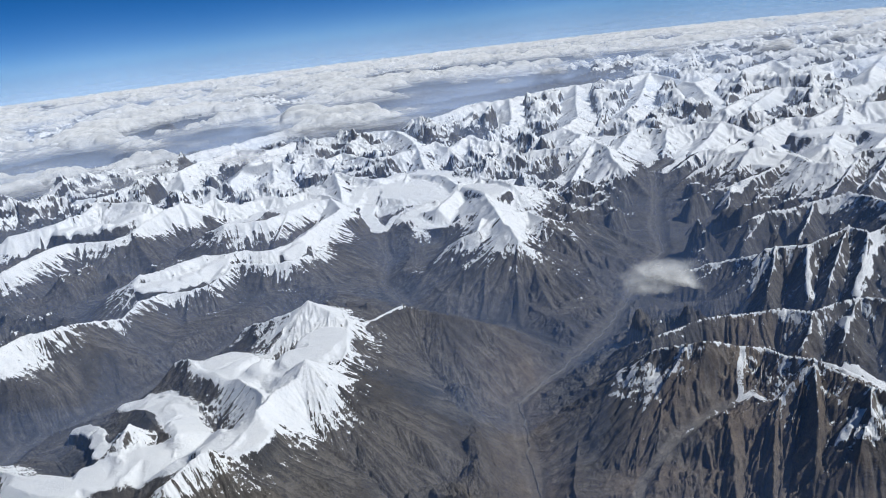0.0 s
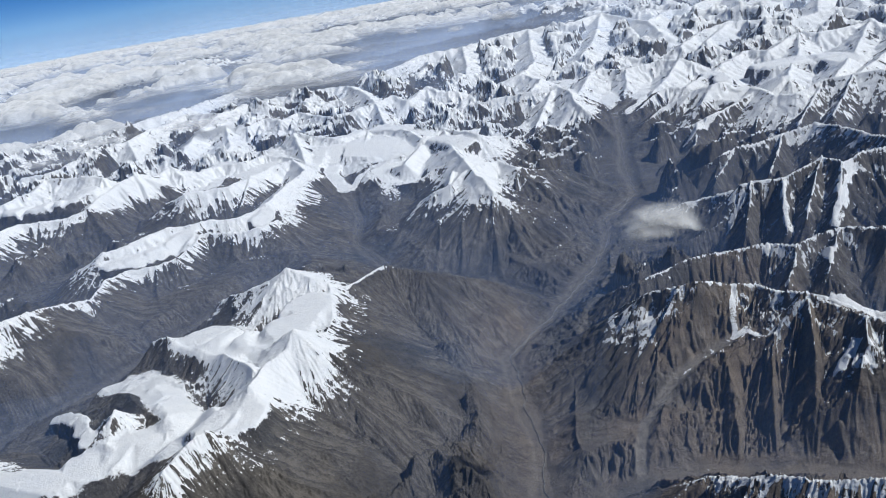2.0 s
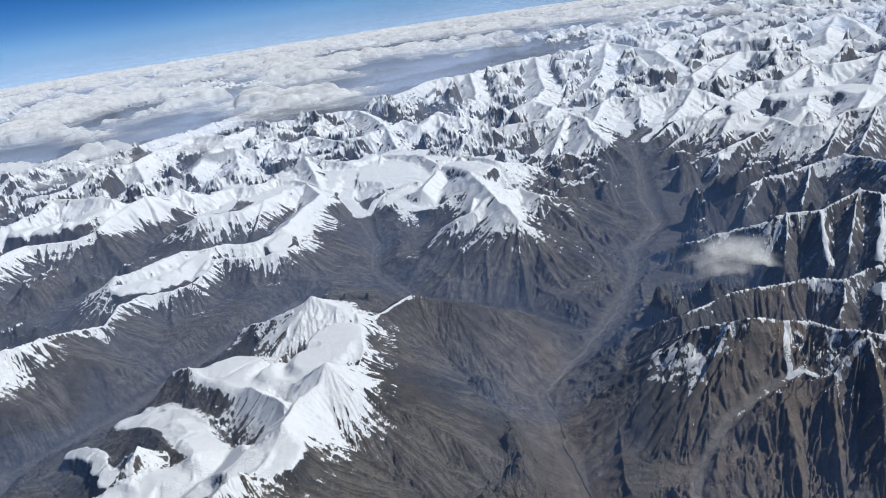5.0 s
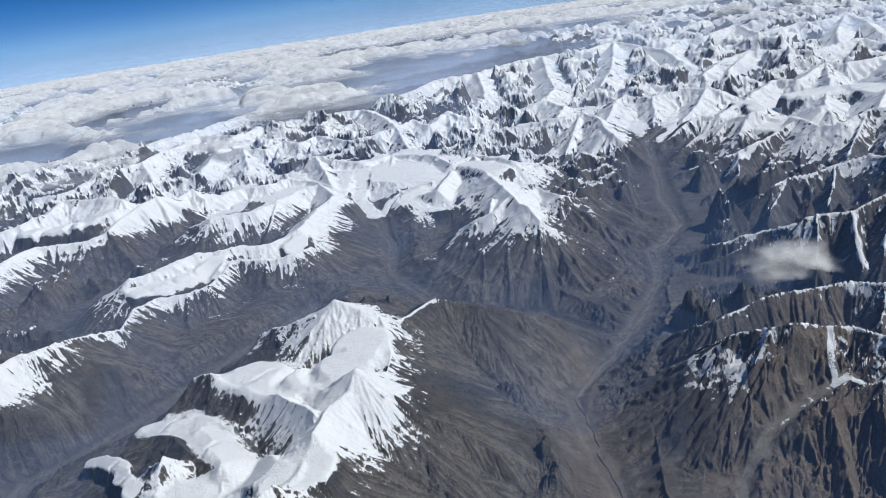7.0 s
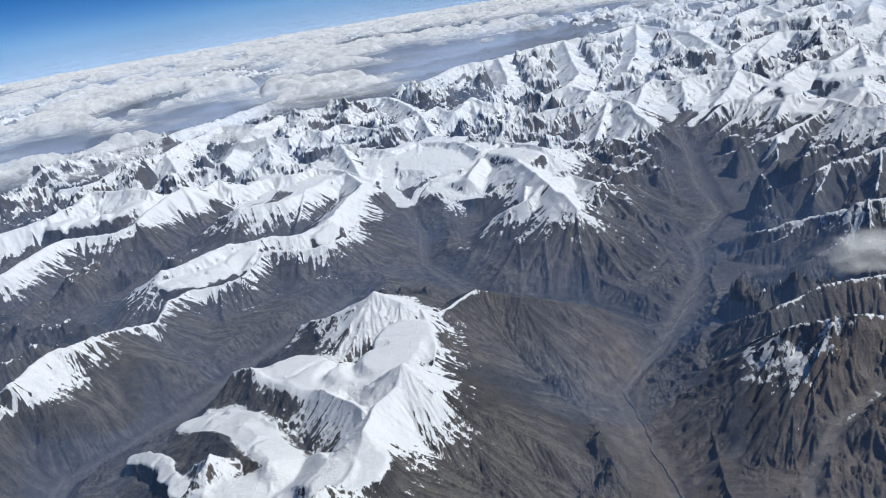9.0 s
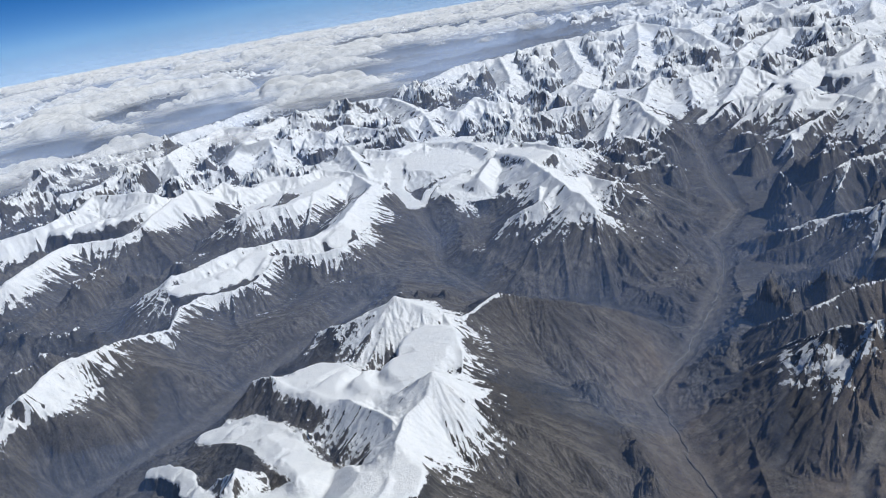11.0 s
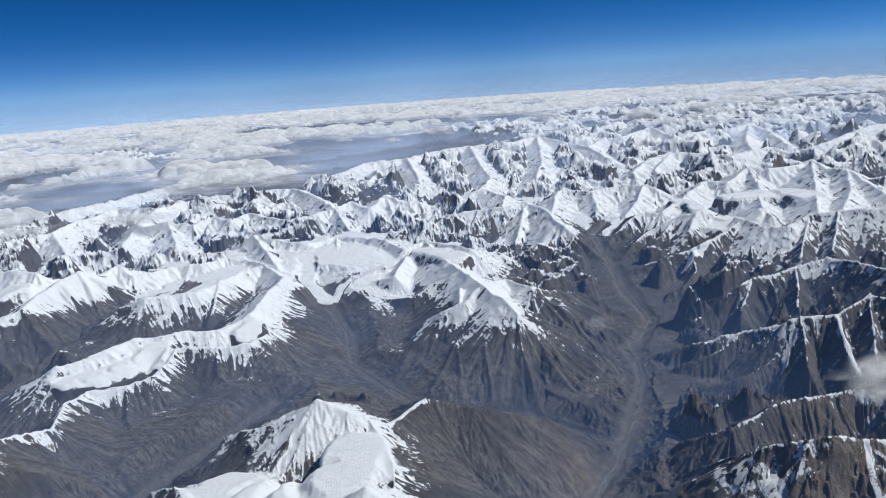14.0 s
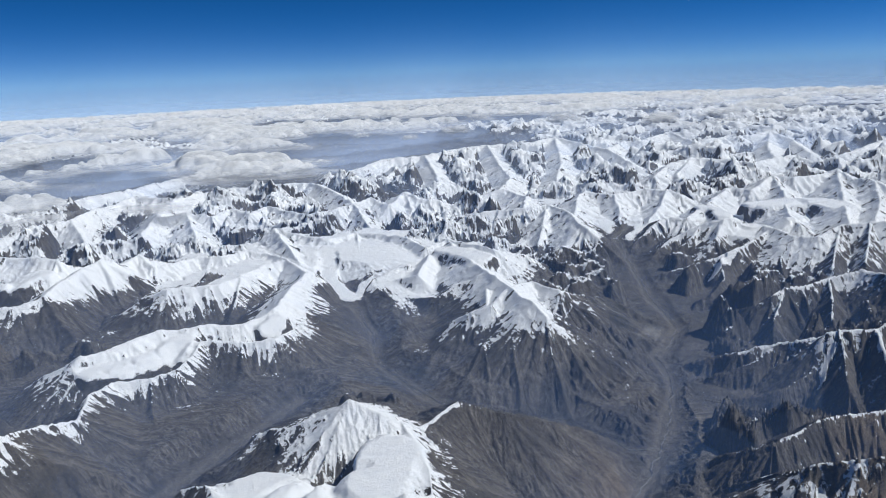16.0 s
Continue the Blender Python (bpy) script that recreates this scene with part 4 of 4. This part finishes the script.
def sheet_mesh(name, x, y, z, density, material_):
    n, m = x.shape
    idx = np.arange(n * m).reshape(n, m)
    quads = np.stack([idx[:-1, :-1], idx[1:, :-1], idx[1:, 1:], idx[:-1, 1:]], -1).reshape(-1, 4)[:, ::-1]
    keep = density.ravel()[quads].max(1) > 0.004
    me = mesh_of(name, np.stack([x, y, z], -1).reshape(-1, 3), quads[keep], {"thickness": density}, material_)
    return me


def thin_cloud(x, y, z, length, width, height, seed, label, strength=0.3, layers=7):
    """A small cloud of soft stacked layers."""
    u, v = np.meshgrid(np.linspace(-1, 1, 56), np.linspace(-1, 1, 40), indexing="ij")
    parts = []
    top = tagged(new("cloud"), label, "cloud", "clouds")
    top.location = (x, y, z - drop(x, y))
    for k in range(layers):
        w = k / (layers - 1)
        n = fractal(u * 3 + seed * 7 + w, v * 2.2 + w * 2.0, 1.0, 4, seed % 4)
        shape = 1 - np.hypot(u, v) - 0.9 * (n - 0.42) - 0.25 * abs(w - 0.3)
        dens = strength * smooth(0.05, 0.65, shape)
        zz = height * (w - 0.4) + height * 0.5 * (n - 0.5)
        part_ = new("cloud_layer", sheet_mesh("cloud_layer", u * length, v * width, zz, dens, WISP))
        part_.parent = top
    return top


thin_cloud(35, 60, 71.9, 5.4, 3.7, 2.4, 1, "small thin grey-white cloud floating above the valley", 0.34, 11)
thin_cloud(16, 78, 73.2, 1.8, 1.8, 1.0, 2, "faint wisp of cloud above the grey slopes", 0.1, 5)
thin_cloud(-86, 325, 50, 24, 13, 2.0, 3, "flat grey cloud lying on a snowy ridge", 0.28)
for k, (px, py, size) in enumerate(((112, 700, 22), (60, 640, 12), (20, 690, 14), (330, 720, 34), (250, 800, 26), (420, 760, 30), (180, 900, 26))):
    thin_cloud(px, py, 48, size, size * 0.8, size * 0.25, 4 + k, "single white cumulus cloud over distant hazy mountains", 0.6)

def puffs(x, y, size, seed, amount):
    """Round heads of many sizes, each a flattened half ball; they grow where there is more cloud."""
    cx, cy = np.floor(x / size).astype(np.int64), np.floor(y / size).astype(np.int64)
    top = np.zeros(x.shape)
    for i in (-1, 0, 1):
        for j in (-1, 0, 1):
            a, b = cx + i, cy + j
            px = (a + LATTICE[0][(a + seed) & 255, b & 255]) * size
            py = (b + LATTICE[1][a & 255, (b + seed) & 255]) * size
            r = size * (0.45 + 0.5 * LATTICE[2][(a + seed) & 255, (b + seed) & 255]) * amount
            top = np.maximum(top, r * np.sqrt(np.maximum(0, 1 - ((x - px) ** 2 + (y - py) ** 2) / (r * r + 1e-6))))
    return top


# the broken deck: a thin base sheet and heaped heads above it
def deck(rows, columns, level, heaped):
    r, a = np.meshgrid(steps(300, 3300, rows), np.linspace(radians(-42), radians(44), columns), indexing="ij")
    x, y = r * np.sin(a), r * np.cos(a)
    az = np.degrees(a)
    x, y = x + 5 * (fractal(x, y, 14, 3, 1) - 0.5), y + 5 * (fractal(x, y, 14, 3, 3) - 0.5)
    cover = fractal(x, y, 70, 5, 2)
    # the near rim of the deck, then thinner cover towards the clear gap and the snow ranges
    rim = np.interp(az, (-42, -22, -17, -11, -5, -1, 3, 8, 20, 44), (320, 340, 390, 410, 390, 430, 600, 650, 690, 700))
    inside = smooth(-40, 150, r - rim + 160 * (cover - 0.5))
    thick = np.interp(az, (-42, -5, 0, 5, 15, 44), (0.47, 0.45, 0.41, 0.34, 0.33, 0.35)) + 0.22 * smooth(850, 1300, r) * smooth(-4, 6, az) * smooth(40, 12, az)
    amount = inside * smooth(0.30, 0.62, cover + thick - 0.5)
    if heaped:
        lump = 0.6 * puffs(x, y, 26, 5, amount) * amount + 0.8 * puffs(x, y, 12, 19, amount) + 0.75 * puffs(x + 3, y, 7, 31, amount) + 0.4 * puffs(x + 1, y, 3.4, 43, amount)
        d = 0.9 * smooth(1.2, 7.0, lump * (0.6 + 0.8 * fractal(x, y, 6, 3, 1)))
        z = level + 0.42 * lump
    else:
        d = 0.6 * smooth(0.02, 0.6, amount * (0.6 + 0.8 * fractal(x, y, 25, 4, 0)))
        z = level + 1.0 * cover
    ob = new("cloud_deck", sheet_mesh("cloud_deck", x, y, z - drop(x, y), d, CLOUD))
    return tagged(ob, "broken white deck of cumulus clouds over far ranges" if heaped else "thin grey base of the cloud deck", "clouds", "cloud deck", "stuff")


deck(0.011, 300, 45.0, False)
deck(0.0042, 1000, 46.0, True)


# ---- river: a braided thread of silty water on the valley gravel ----
def river_line(line, step=0.6):
    pts = []
    for p, q in zip(line, line[1:]):
        n = max(2, int(math.dist(p[:2], q[:2]) / step))
        for k in range(n):
            u = k / n
            pts.append((p[0] + u * (q[0] - p[0]), p[1] + u * (q[1] - p[1])))
    x, y = np.array(pts).T
    s = np.arange(len(x)) * step
    wander = 2.4 * (fractal(s, s * 0 + 3.7, 3.0, 4, 2) - 0.5)
    tx, ty = np.gradient(x), np.gradient(y)
    t = np.hypot(tx, ty) + 1e-9
    return x - ty / t * wander, y + tx / t * wander, -ty / t, tx / t


def river(name, line, width, label):
    x, y, nx, ny = river_line(line)
    # the water lies in the lowest thread of the bed
    off = np.linspace(-3, 3, 31)[:, None]
    low = off[np.argmin(land(x + off * nx, y + off * ny)[0] + 0.02 * off * off, axis=0), 0]
    low = np.convolve(np.pad(low, 4, mode="edge"), np.ones(9) / 9, mode="valid")
    x, y = x + low * nx, y + low * ny
    w = width * (0.6 + 0.8 * fractal(x, y, 3.0, 2, 1))
    xs, ys = np.stack([x - nx * w, x, x + nx * w]), np.stack([y - ny * w, y, y + ny * w])
    h = land(xs, ys)[0]
    zs = h.mean(0)[None] + np.array([[0.02], [0.16], [0.02]]) - (xs * xs + ys * ys) / CURVE
    idx = np.arange(xs.size).reshape(xs.shape)
    quads = np.stack([idx[:-1, :-1], idx[:-1, 1:], idx[1:, 1:], idx[1:, :-1]], -1).reshape(-1, 4)
    ob = new(name, mesh_of(name, np.stack([xs, ys, zs], -1).reshape(-1, 3), quads, {}, WATER))
    return tagged(ob, label, "river", kind="structure")


river("river", VALLEYS["river"], 0.045, "narrow grey silty river winding over valley gravel")
river("stream", VALLEYS["side_valley"], 0.035, "thin meltwater stream in a side valley")
